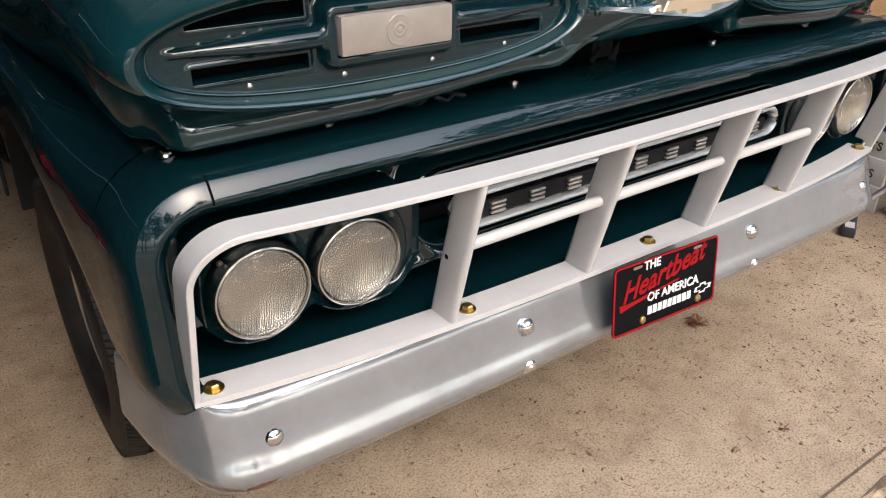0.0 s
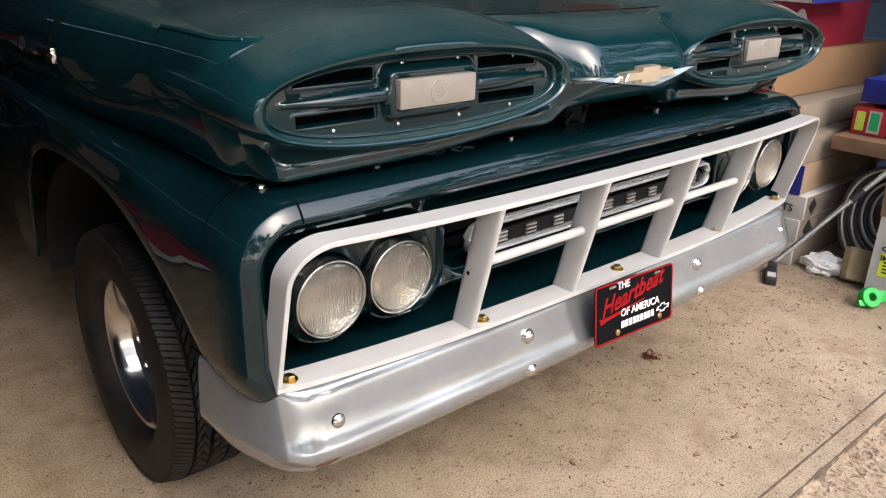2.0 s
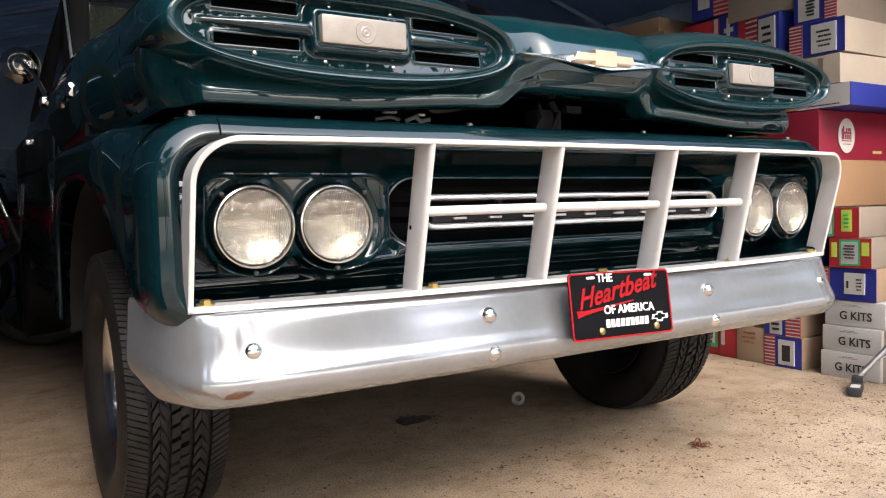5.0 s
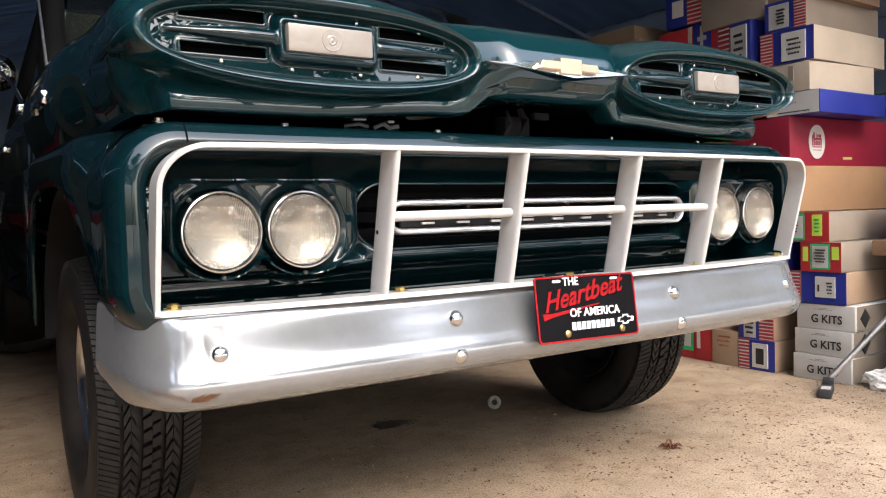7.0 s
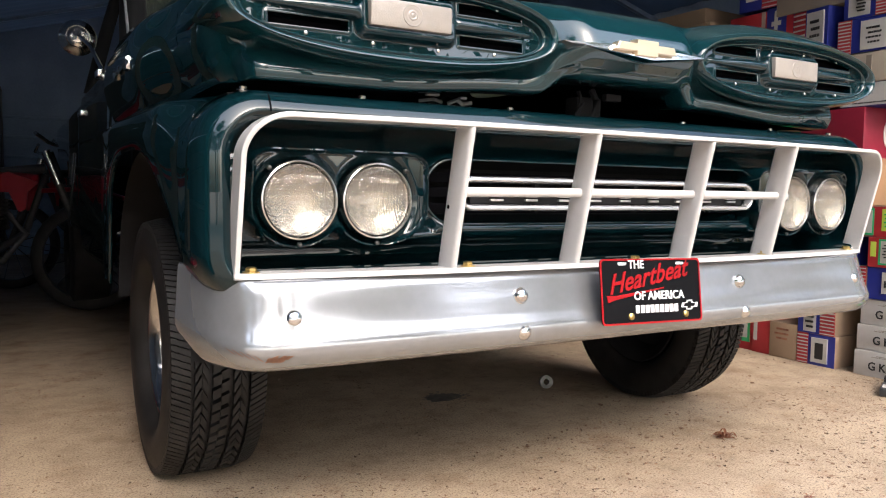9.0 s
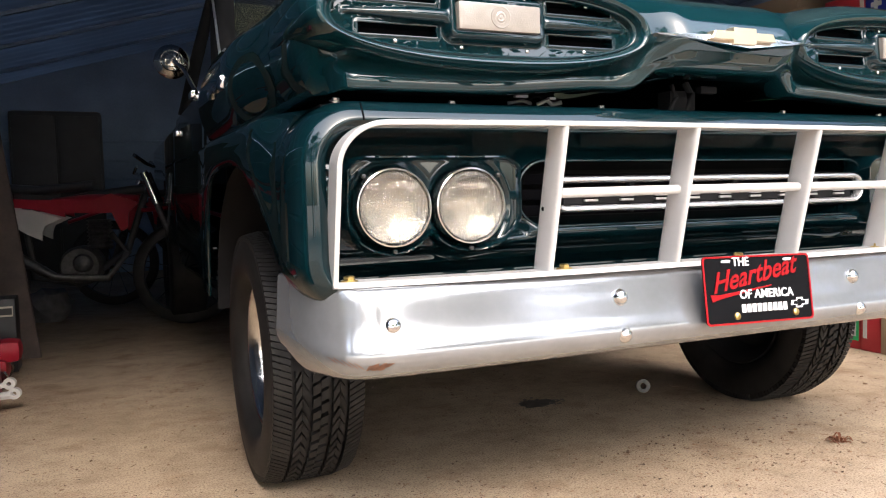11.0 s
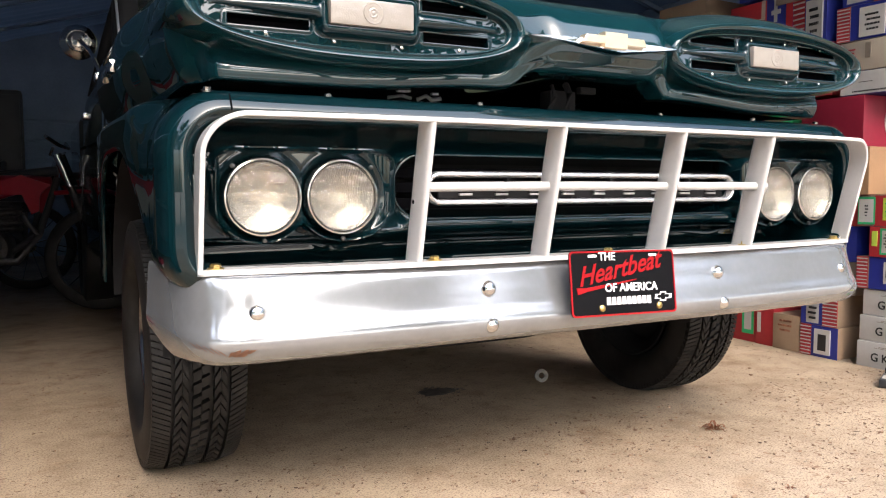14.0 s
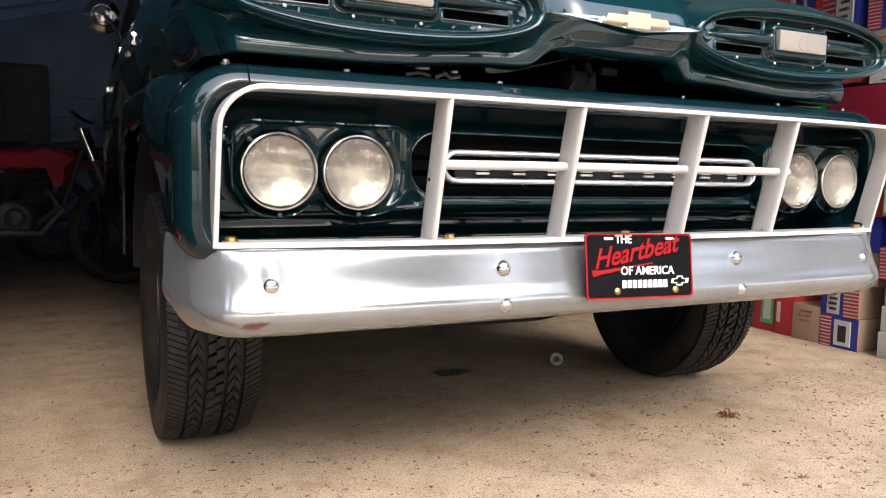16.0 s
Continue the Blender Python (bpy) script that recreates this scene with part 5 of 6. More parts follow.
    carton("model_train_box", (XE, 0.575, 1.276), (XE + 0.5, 0.8, 1.404), CARD_PALE, "cream carton with red print on its end", end=bars(0.1, 0.35, 0.2, 0.8, 5, C_RED) + [("label", 0.55, 0.66, 0.4, 0.9, CARD_GREY)], turn=-2)
    carton("model_train_box", (XE, 0.575, 1.408), (XE + 0.62, 0.83, 1.556), CARD_PALE, "cream box with a blue, white and striped end", end=[("print", 0.25, 1, 0, 1, C_BLUE)] + stripes(0, 0.24, 0, 1, 10) + [("label", 0.42, 0.86, 0.06, 0.9, C_WHITE)] + bars(0.52, 0.78, 0.2, 0.75, 4), turn=1.5)
    carton("model_train_box", (XE, 0.60, 1.558), (XE + 0.6, 0.80, 1.69), CARD_GREY, "brown box with a blue and striped end", end=[("print", 0, 0.72, 0, 1, C_BLUE), ("label", 0.1, 0.6, 0.08, 0.9, C_WHITE)] + stripes(0.72, 1.0, 0, 1, 10) + bars(0.3, 0.5, 0.2, 0.75, 5), turn=0)
    carton("model_train_box", (XE + 0.05, 0.56, 1.692), (XE + 0.55, 0.84, 1.8), CARD, "brown carton on top of the stack", turn=2)
    # the second column, deeper in
    carton("model_train_box", (XE - 0.02, 0.755, 0.0), (XE + 0.45, 0.945, 0.143), CARD, "brown box with a blue and striped end", end=[("print", 0.3, 1, 0, 1, C_BLUE)] + stripes(0, 0.3, 0, 1, 9) + [("label", 0.4, 0.82, 0.1, 0.9, C_WHITE), ("label", 0.5, 0.72, 0.22, 0.74, INK)])
    carton("model_train_box", (XE - 0.02, 0.76, 0.145), (XE + 0.45, 0.945, 0.29), CARD, "brown box with a blue and striped end", end=[("print", 0, 0.6, 0, 1, C_BLUE), ("label", 0.15, 0.5, 0.05, 0.95, C_WHITE)] + stripes(0.6, 1, 0, 1, 9) + bars(0.22, 0.44, 0.15, 0.8, 4))
    carton("shipping_carton", (XE - 0.02, 0.95, 0.0), (XE + 0.4, 1.1, 0.17), CARD, "brown carton with handwritten marks", "carton", end=bars(0.2, 0.7, 0.5, 0.9, 3, LEAF))
    carton("model_train_box", (XE - 0.01, 1.105, 0.0), (XE + 0.4, 1.21, 0.2), C_RED, "small red box on the floor", end=[("label", 0.1, 0.3, 0.3, 0.8, C_WHITE)])
    carton("model_train_box", (XE, 1.215, 0.0), (XE + 0.4, 1.36, 0.2), C_RED, "red box with a green and white end", end=[("label", 0.4, 0.9, 0.2, 0.9, C_GREEN), ("label", 0.5, 0.8, 0.3, 0.8, C_WHITE)])
    rnd = random.Random(3)
    kinds = [(C_BLUE, "dark blue box in the deeper stack"), (CARD_GREY, "grey carton in the deeper stack"), (C_RED, "red box in the deeper stack"), (CARD, "brown carton in the deeper stack"), (C_GREEN, "green box in the deeper stack"), (C_DEEP, "crimson box in the deeper stack")]
    z = 0.292
    for i, h in enumerate((0.15, 0.16, 0.14)):
        mat, lab = kinds[(1, 0, 2)[i]]
        carton("model_train_box", (XE + 0.03, 0.715, z), (XE + 0.46, 0.955, z + h - 0.002), mat, lab, end=[("label", 0.3, 0.8, 0.1, 0.9, C_WHITE)] + bars(0.4, 0.7, 0.2, 0.8, 4))
        z += h
    for i, h in enumerate((0.2, 0.21, 0.22)):
        mat, lab = kinds[(3, 4, 5)[i]]
        carton("model_train_box", (XE + 0.03, 1.06, z), (XE + 0.46, 1.21, z + h - 0.002), mat, lab)
        z += h
    # small boxes piled above the hood line
    carton("model_train_box", (XE + 0.02, 0.85, 1.19), (XE + 0.5, 1.05, 1.428), C_RED, "bright red box under smaller boxes", end=bars(0.1, 0.9, 0.8, 0.9, 1, C_LIME))
    carton("model_train_box", (XE + 0.01, 0.85, 1.43), (XE + 0.3, 1.05, 1.645), C_BLUE, "blue box with a white and striped end", end=stripes(0, 0.36, 0, 1, 9) + [("label", 0.42, 0.9, 0.08, 0.92, C_WHITE)] + bars(0.52, 0.8, 0.2, 0.8, 4), turn=-9)
    carton("shipping_carton", (XE + 0.02, 0.82, 1.647), (XE + 0.62, 1.17, 1.9), CARD_GREY, "large brown carton high on the stack", "carton", turn=1)
    # third column
    zs = 0.204
    for i in range(7):
        mat, lab = kinds[(i * 2 + 3) % 6]
        h = (1.52 - 0.204) / 7
        e = [("label", 0.2, 0.75, 0.1, 0.9, C_WHITE)] + bars(0.3, 0.65, 0.2, 0.8, 4) if i % 2 else stripes(0, 0.35, 0, 1, 8)
        carton("model_train_box", (XE + 0.01 * i, 1.225, zs), (XE + 0.5, 1.52, zs + h - 0.002), mat, lab.replace("deeper", "third"), end=e, turn=2 * rnd.random() - 1)
        zs += h
    carton("model_train_box", (XE + 0.03, 1.06, 1.52), (XE + 0.4, 1.22, 1.70), C_BLUE, "blue box with a starred end", end=[("print", 0.75, 1, 0, 1, C_RED), ("label", 0.3, 0.42, 0.3, 0.9, C_WHITE), ("label", 0.2, 0.55, 0.5, 0.62, C_WHITE)], turn=-4)
    carton("model_train_box", (XE + 0.03, 1.235, 1.522), (XE + 0.4, 1.45, 1.69), C_RED, "red box with a pale printed end", end=[("label", 0.5, 0.9, 0.3, 0.5, C_WHITE), ("label", 0.9, 1.0, 0, 1, CARD_PALE)])
    carton("model_train_box", (XE + 0.03, 1.18, 1.705), (XE + 0.4, 1.40, 1.87), C_BLUE, "dark blue box with a striped end", end=stripes(0.6, 1, 0, 1, 8) + [("label", 0.2, 0.5, 0.3, 0.8, C_WHITE)], turn=2)
    zs = 0.0
    for i in range(8):
        mat, lab = kinds[(i * 5 + 2) % 6]
        h = 1.70 / 8
        carton("shipping_carton", (XE, 1.56, zs), (XE + 0.5, 2.1, zs + h - 0.002), CARD if i % 2 else mat, "brown carton in the far stack" if i % 2 else lab.replace("deeper", "far"), "carton", end=[("label", 0.3, 0.6, 0.2, 0.8, C_WHITE)], turn=3 * rnd.random() - 1.5)
        zs += h


def right_clutter():
    carton("shipping_carton", (1.99, 1.64, 1.703), (2.5, 1.98, 1.79), CARD, "plain brown carton on top of the far stack", "carton", turn=2)
    # office supply boxes on a shelf board
    bm = bmesh.new()
    box(bm, (2.1, -0.1, 0.545), (2.75, 0.40, 0.61), 0.003)
    for y in (-0.09, 0.39):
        box(bm, (2.66, y, 0.0), (2.7, y + 0.03, 0.545))
    tagged(part("shelf_board", bm, WOOD), "low board shelf holding printed boxes", "shelf")
    carton("paper_box", (2.2, -0.08, 0.612), (2.6, 0.2, 0.755), C_RED, "red and white paper box on a shelf", end=[("print", 0, 1, 0.72, 1, C_WHITE), ("print_bar", 0.1, 0.6, 0.38, 0.6, C_WHITE), ("print_bar", 0.62, 0.9, 0.08, 0.3, C_WHITE)], turn=4)
    carton("paper_box", (2.2, -0.08, 0.757), (2.6, 0.24, 0.9), C_RED, "red and white paper box stacked on another", end=[("print", 0, 0.12, 0, 1, C_WHITE)] + stripes(0.02, 0.1, 0, 1, 8) + [("print_bar", 0.3, 0.9, 0.35, 0.6, C_WHITE)], turn=2)
    carton("model_train_box", (2.2, 0.215, 0.612), (2.6, 0.37, 0.735), C_RED, "red box with a green label beside paper boxes", end=[("label", 0.1, 0.35, 0.15, 0.85, C_LIME), ("label", 0.45, 0.8, 0.1, 0.92, C_WHITE), ("label", 0.5, 0.75, 0.2, 0.85, C_GREEN)])
    carton("model_train_box", (2.22, 0.25, 0.757), (2.6, 0.36, 0.86), C_BLUE, "blue box behind paper boxes")
    # open shipping box with a neon label
    c = Vector((1.9, -0.07, 0))
    m = Matrix.Translation(c) @ Matrix.Rotation(radians(6), 4, "Z")
    th = thing("open_carton", m, "white open carton with neon label and brown flaps on floor", "carton")
    bm = bmesh.new()
    for lo, hi in (((0, -0.12, 0), (0.006, 0.12, 0.36)), ((0.3, -0.12, 0), (0.306, 0.12, 0.36)), ((0.006, -0.12, 0), (0.3, -0.114, 0.36)), ((0.006, 0.114, 0), (0.3, 0.12, 0.36)), ((0, -0.12, 0), (0.306, 0.12, 0.005))):
        box(bm, lo, hi, 0, 0, m)
    part("carton_body", bm, C_WHITE, th)
    for lo, hi, rot in (((-0.006, -0.125, 0), (0.0, 0.125, 0.2), -16), ((0.0, -0.125, 0), (0.006, 0.125, 0.16), 40)):
        bm = bmesh.new()
        x = 0.0 if rot < 0 else 0.3
        box(bm, lo, hi, 0.001, 0, m @ Matrix.Translation((x, 0, 0.362)) @ Matrix.Rotation(radians(rot), 4, "Y"))
        part("flap", bm, CARD, th, "brown cardboard flap")
    for n, u0, u1, v0, v1, mat, d in (("neon_label", -0.105, 0.085, 0.1, 0.2, YELLOW, 0.002), ("barcode", -0.06, 0.06, 0.25, 0.3, CARD_GREY, 0.002), ("address_bar", -0.06, 0.05, 0.315, 0.34, CARD_PALE, 0.002)):
        bm = bmesh.new()
        box(bm, (-d, u0, v0), (0.0005, u1, v1), 0, 0, m)
        part(n, bm, mat, th, "printed panel")
    words("lettering", "IMPORTANT!", 0.034, m @ on_end(-0.0035, -0.01, 0.18), INK, th, width=0.95, bold=0.0006)
    for v in (0.16, 0.145, 0.13, 0.115):
        bm = bmesh.new()
        box(bm, (-0.0032, -0.09, v), (-0.002, 0.07, v + 0.006), 0, 0, m)
        part("print_bar", bm, INK, th)
    th2 = th
    # green tape holder
    bm = bmesh.new()
    mm = Matrix.Translation((1.765, -0.02, 0.042)) @ Matrix.Rotation(radians(-35), 4, "Z") @ Matrix.Rotation(radians(60), 4, "X")
    lathe(bm, [(0.018, -0.022), (0.04, -0.022), (0.043, -0.018), (0.043, 0.018), (0.04, 0.022), (0.018, 0.022), (0.018, -0.022)], (0, 0, 0), (0, 0, 1), 26)
    box(bm, (0.03, -0.02, -0.022), (0.062, 0.028, 0.022), 0.006)
    box(bm, (-0.055, -0.035, -0.012), (-0.02, -0.01, 0.012), 0.005)
    bmesh.ops.transform(bm, matrix=mm, verts=bm.verts[:])
    tagged(part("tape_measure", bm, PLASTIC_GREEN), "bright green plastic tape holder lying on the floor", "tape holder")
    # wadded tissue
    bm = bmesh.new()
    bmesh.ops.create_icosphere(bm, subdivisions=4, radius=1.0)
    for v in bm.verts:
        p = v.co.copy()
        k = 1 + 0.45 * noise.noise(p * 1.8) + 0.25 * noise.noise(p * 4.2 + Vector((3, 1, 2)))
        v.co = Vector((1.99, 0.275, 0.035)) + Vector((p.x * 0.06 * k, p.y * 0.09 * k, max(-0.034, p.z * 0.05 * k)))
    tagged(part("tissue", bm, PAPER, smooth=20), "crumpled white tissue on the concrete", "tissue")
    # dolly handle: steel tube rising from a foot plate
    foot = Vector((1.71, 0.38, 0))
    th = thing("jack_handle", Matrix.Translation(foot), "steel floor jack handle with a black foot, leaning on a box", "jack handle")
    mm = Matrix.Translation(foot) @ Matrix.Rotation(radians(26), 4, "Z")
    bm = bmesh.new()
    box(bm, (-0.08, -0.024, 0.002), (0.075, 0.024, 0.034), 0.006, 0, mm)
    box(bm, (0.05, -0.02, 0.02), (0.1, 0.02, 0.055), 0.006, 0, mm)
    part("foot", bm, DARK, th, "black foot bracket")
    bm = bmesh.new()
    box(bm, (-0.055, -0.017, 0.0335), (0.0, 0.017, 0.0355), 0, 0, mm)
    part("sticker", bm, C_WHITE, th, "pale sticker")
    bm = bmesh.new()
    a, b = Vector((1.795, 0.42, 0.045)), Vector((2.14, 0.02, 0.665))
    tube(bm, [a, a.lerp(b, 0.5), b], 0.0115, 12)
    part("tube", bm, SATIN, th, "bright steel tube")
    bm = bmesh.new()
    tube(bm, [a.lerp(b, 0.52), a.lerp(b, 0.6)], 0.017, 12)
    part("collar", bm, DARK, th, "black collar")
    # coil of grey cable
    th = thing("cable_coil", (2.1, 0.1, 0), "coil of pale grey cable leaning by the wall", "cable")
    for k in range(11):
        bm = bmesh.new()
        r = 0.25 - 0.012 * k
        tube(bm, [(2.13 + 0.014 * k, 0.12 + r * 0.75 * math.cos(a), 0.26 + r * math.sin(a)) for a in (2 * math.pi * i / 36 for i in range(37))], 0.006, 6)
        part("loop", bm, C_WHITE if k % 3 == 1 else DARK, th)
    # dark case on top of the shelf stack and tools by the jamb
    bm = bmesh.new()
    box(bm, (2.15, -0.32, 0.0), (2.55, -0.12, 0.62), 0.03)
    tagged(part("tool_case", bm, DARK), "dark plastic tool case standing on the floor", "case")
    for x, y in ((1.79, -0.25), (1.77, -0.29)):
        bm = bmesh.new()
        tube(bm, [(x, y, 0.0), (x + 0.08, y + 0.02, 0.5), (x + 0.14, y + 0.03, 0.9)], 0.013, 8)
        tagged(part("steel_bar", bm, DULL), "grey steel bar leaning by the doorway", "bar", "leaning bars")
    bm = bmesh.new()
    box(bm, (-0.065, -0.028, 0.0), (0.065, 0.028, 0.15), 0.012, 0, Matrix.Translation((1.965, 0.115, 0.012)) @ Matrix.Rotation(radians(-38), 4, "Z") @ Matrix.Rotation(radians(-24), 4, "X") @ Matrix.Rotation(radians(14), 4, "Y"))
    tagged(part("sponge", bm, FOAM), "tan foam sponge block leaning by an open carton", "sponge")
    bm = bmesh.new()
    tube(bm, [m @ Vector((-0.01 - 0.012 * math.sin(a), 0.0 + 0.085 * math.cos(a), 0.225 + 0.022 * math.sin(a))) for a in (2 * math.pi * i / 28 for i in range(29))], 0.0028, 6)
    part("cable_loop", bm, DARK, th2, "thin black cable loop")


def dirt_bike(at, turn, label):
    m = Matrix.Translation(at) @ Matrix.Rotation(radians(turn), 4, "Z")
    th = thing("dirt_bike", m, label, "motorcycle", "dirt bikes")

    def put(name, bm, mat, lab="", up=None):
        bmesh.ops.transform(bm, matrix=m, verts=bm.verts[:])
        return part(name, bm, mat, up or th, lab, smooth=50)

    for x in (-0.62, 0.66):
        bm = bmesh.new()
        r = 0.3
        lathe(bm, [(r - 0.03, -0.04), (r + 0.015, -0.045), (r + 0.035, -0.03), (r + 0.04, 0), (r + 0.035, 0.03), (r + 0.015, 0.045), (r - 0.03, 0.04), (r - 0.03, -0.04)], (x, 0, 0.345), (0, 1, 0), 36)
        w = put("wheel", bm, RUBBER, "knobbly black tyre")
        bm = bmesh.new()
        lathe(bm, [(0.03, -0.05), (0.05, -0.03), (0.05, 0.03), (0.03, 0.05)], (x, 0, 0.345), (0, 1, 0), 14)
        for k in range(12):
            a = 2 * math.pi * k / 12
            tube(bm, [(x + 0.04 * math.cos(a), 0.02, 0.345 + 0.04 * math.sin(a)), (x + 0.275 * math.cos(a + 0.2), 0, 0.345 + 0.275 * math.sin(a + 0.2))], 0.003, 4)
        put("spokes", bm, STEEL, "", w)
    bm = bmesh.new()
    for y in (-0.08, 0.08):
        tube(bm, [(0.66, y, 0.345), (0.5, y, 0.8), (0.43, y, 1.0)], 0.022, 10)
    fork = put("fork", bm, DULL, "dark fork legs")
    for y in (-0.08, 0.08):
        bm = bmesh.new()
        tube(bm, [(0.5, y, 0.8), (0.43, y, 1.0)], 0.026, 10)
        put("fork_tube", bm, STEEL, "bright upper fork tube", fork)
    bm = bmesh.new()
    tube(bm, [(0.42, -0.38, 1.09), (0.46, -0.2, 1.05), (0.46, 0.2, 1.05), (0.42, 0.38, 1.09)], 0.012, 8)
    put("handlebar", bm, STEEL)
    bm = bmesh.new()
    tube(bm, [(0.42, 0, 0.9), (0.1, 0, 0.86), (-0.3, 0, 0.78)], 0.03, 8)
    tube(bm, [(0.42, 0, 0.86), (0.3, 0, 0.5), (0.0, 0, 0.3), (-0.25, 0, 0.35), (-0.3, 0, 0.75)], 0.022, 8)
    tube(bm, [(-0.2, 0.06, 0.4), (-0.62, 0.07, 0.345)], 0.022, 8)
    put("frame", bm, DARK, "black tube frame")
    bm = bmesh.new()
    lathe(bm, [(0.11, -0.1), (0.125, -0.08), (0.125, 0.08), (0.11, 0.1)], (0.03, 0, 0.42), (0, 1, 0), 24, True)
    eng = put("engine", bm, DULL, "dark grey engine crankcase")
    bm = bmesh.new()
    lathe(bm, [(0.045, -0.15), (0.055, -0.14), (0.06, -0.1), (0.06, 0.1), (0.055, 0.14), (0.045, 0.15)], (0.05, 0, 0.44), (0, 1, 0), 20, True)
    put("clutch_cover", bm, DULL, "round clutch cover", eng)
    bm = bmesh.new()
    rows = []
    for k in range(16):
        h = 0.013 * (k % 2) + 0.06
        rows.append([(0.14 + h * u, 0.07 * v + 0.012 * v * (k % 2), 0.52 + 0.0125 * k) for u, v in oval(1, 1, 0, 16, 5)])
    loft(bm, rows, True, True)
    put("cylinder", bm, DULL, "finned cylinder", eng)
    bm = bmesh.new()
    tube(bm, [(0.22, -0.1, 0.62), (0.32, -0.12, 0.5), (0.2, -0.15, 0.34), (-0.1, -0.16, 0.36), (-0.4, -0.15, 0.55), (-0.7, -0.13, 0.72)], [0.022, 0.022, 0.024, 0.028, 0.04, 0.045], 10)
    put("exhaust", bm, DULL, "dull exhaust pipe")
    bm = bmesh.new()
    loft(bm, [[(x, w * u, z + h * v) for u, v in oval(1, 1, 0, 14, 2.5)] for x, w, z, h in ((0.38, 0.04, 0.83, 0.03), (0.28, 0.13, 0.82, 0.05), (0.08, 0.14, 0.82, 0.05), (-0.12, 0.08, 0.82, 0.03))], True, True)
    for y in (-1, 1):
        loft(bm, [[(x, y * (0.14 + d), z) for x, z in ((0.4, 0.81), (0.24, 0.87), (0.14, 0.835), (-0.1, 0.84), (-0.08, 0.76), (0.12, 0.75), (0.24, 0.75), (0.29, 0.63), (0.33, 0.65), (0.34, 0.75))] for d in (0.0, 0.02)], True, True)
        loft(bm, [[(x, y * (0.125 + d), z) for x, z in ((-0.75, 0.89), (-0.36, 0.85), (-0.05, 0.835), (-0.03, 0.73), (-0.22, 0.785), (-0.4, 0.805), (-0.75, 0.86))] for d in (0.0, 0.012)], True, True)
    put("tank_shroud", bm, BIKE_RED, "red tank and shrouds")
    bm = bmesh.new()
    loft(bm, [[(x, 0.08 * u, z + 0.03 * v) for u, v in oval(1, 1, 0, 12, 3)] for x, z in ((0.12, 0.93), (-0.2, 0.9), (-0.55, 0.93))], True, True)
    put("seat", bm, DARK, "black seat")
    bm = bmesh.new()
    loft(bm, [[(x, w * u, z + 0.015 * v) for u, v in oval(1, 1, 0, 10, 3)] for x, z, w in ((-0.4, 0.88, 0.08), (-0.75, 0.94, 0.09), (-1.0, 0.95, 0.05))], True, True)
    put("mudguard", bm, BIKE_RED, "red rear mudguard")
    bm = bmesh.new()
    loft(bm, [[(x, w * u, z + 0.015 * v) for u, v in oval(1, 1, 0, 10, 3)] for x, z, w in ((0.4, 0.76, 0.05), (0.68, 0.78, 0.07), (0.98, 0.68, 0.04))], True, True)
    put("mudguard", bm, BIKE_RED, "red front mudguard")
    for y in (-1, 1):
        bm = bmesh.new()
        loft(bm, [[(x, y * (0.12 + d), z) for x, z in ((-0.05, 0.725), (-0.22, 0.78), (-0.42, 0.8), (-0.46, 0.77), (-0.34, 0.69), (-0.25, 0.63), (-0.17, 0.59), (-0.165, 0.64), (-0.15, 0.68))] for d in (0.0, 0.015)], True, True)
        put("side_plate", bm, C_WHITE, "white side number plate")


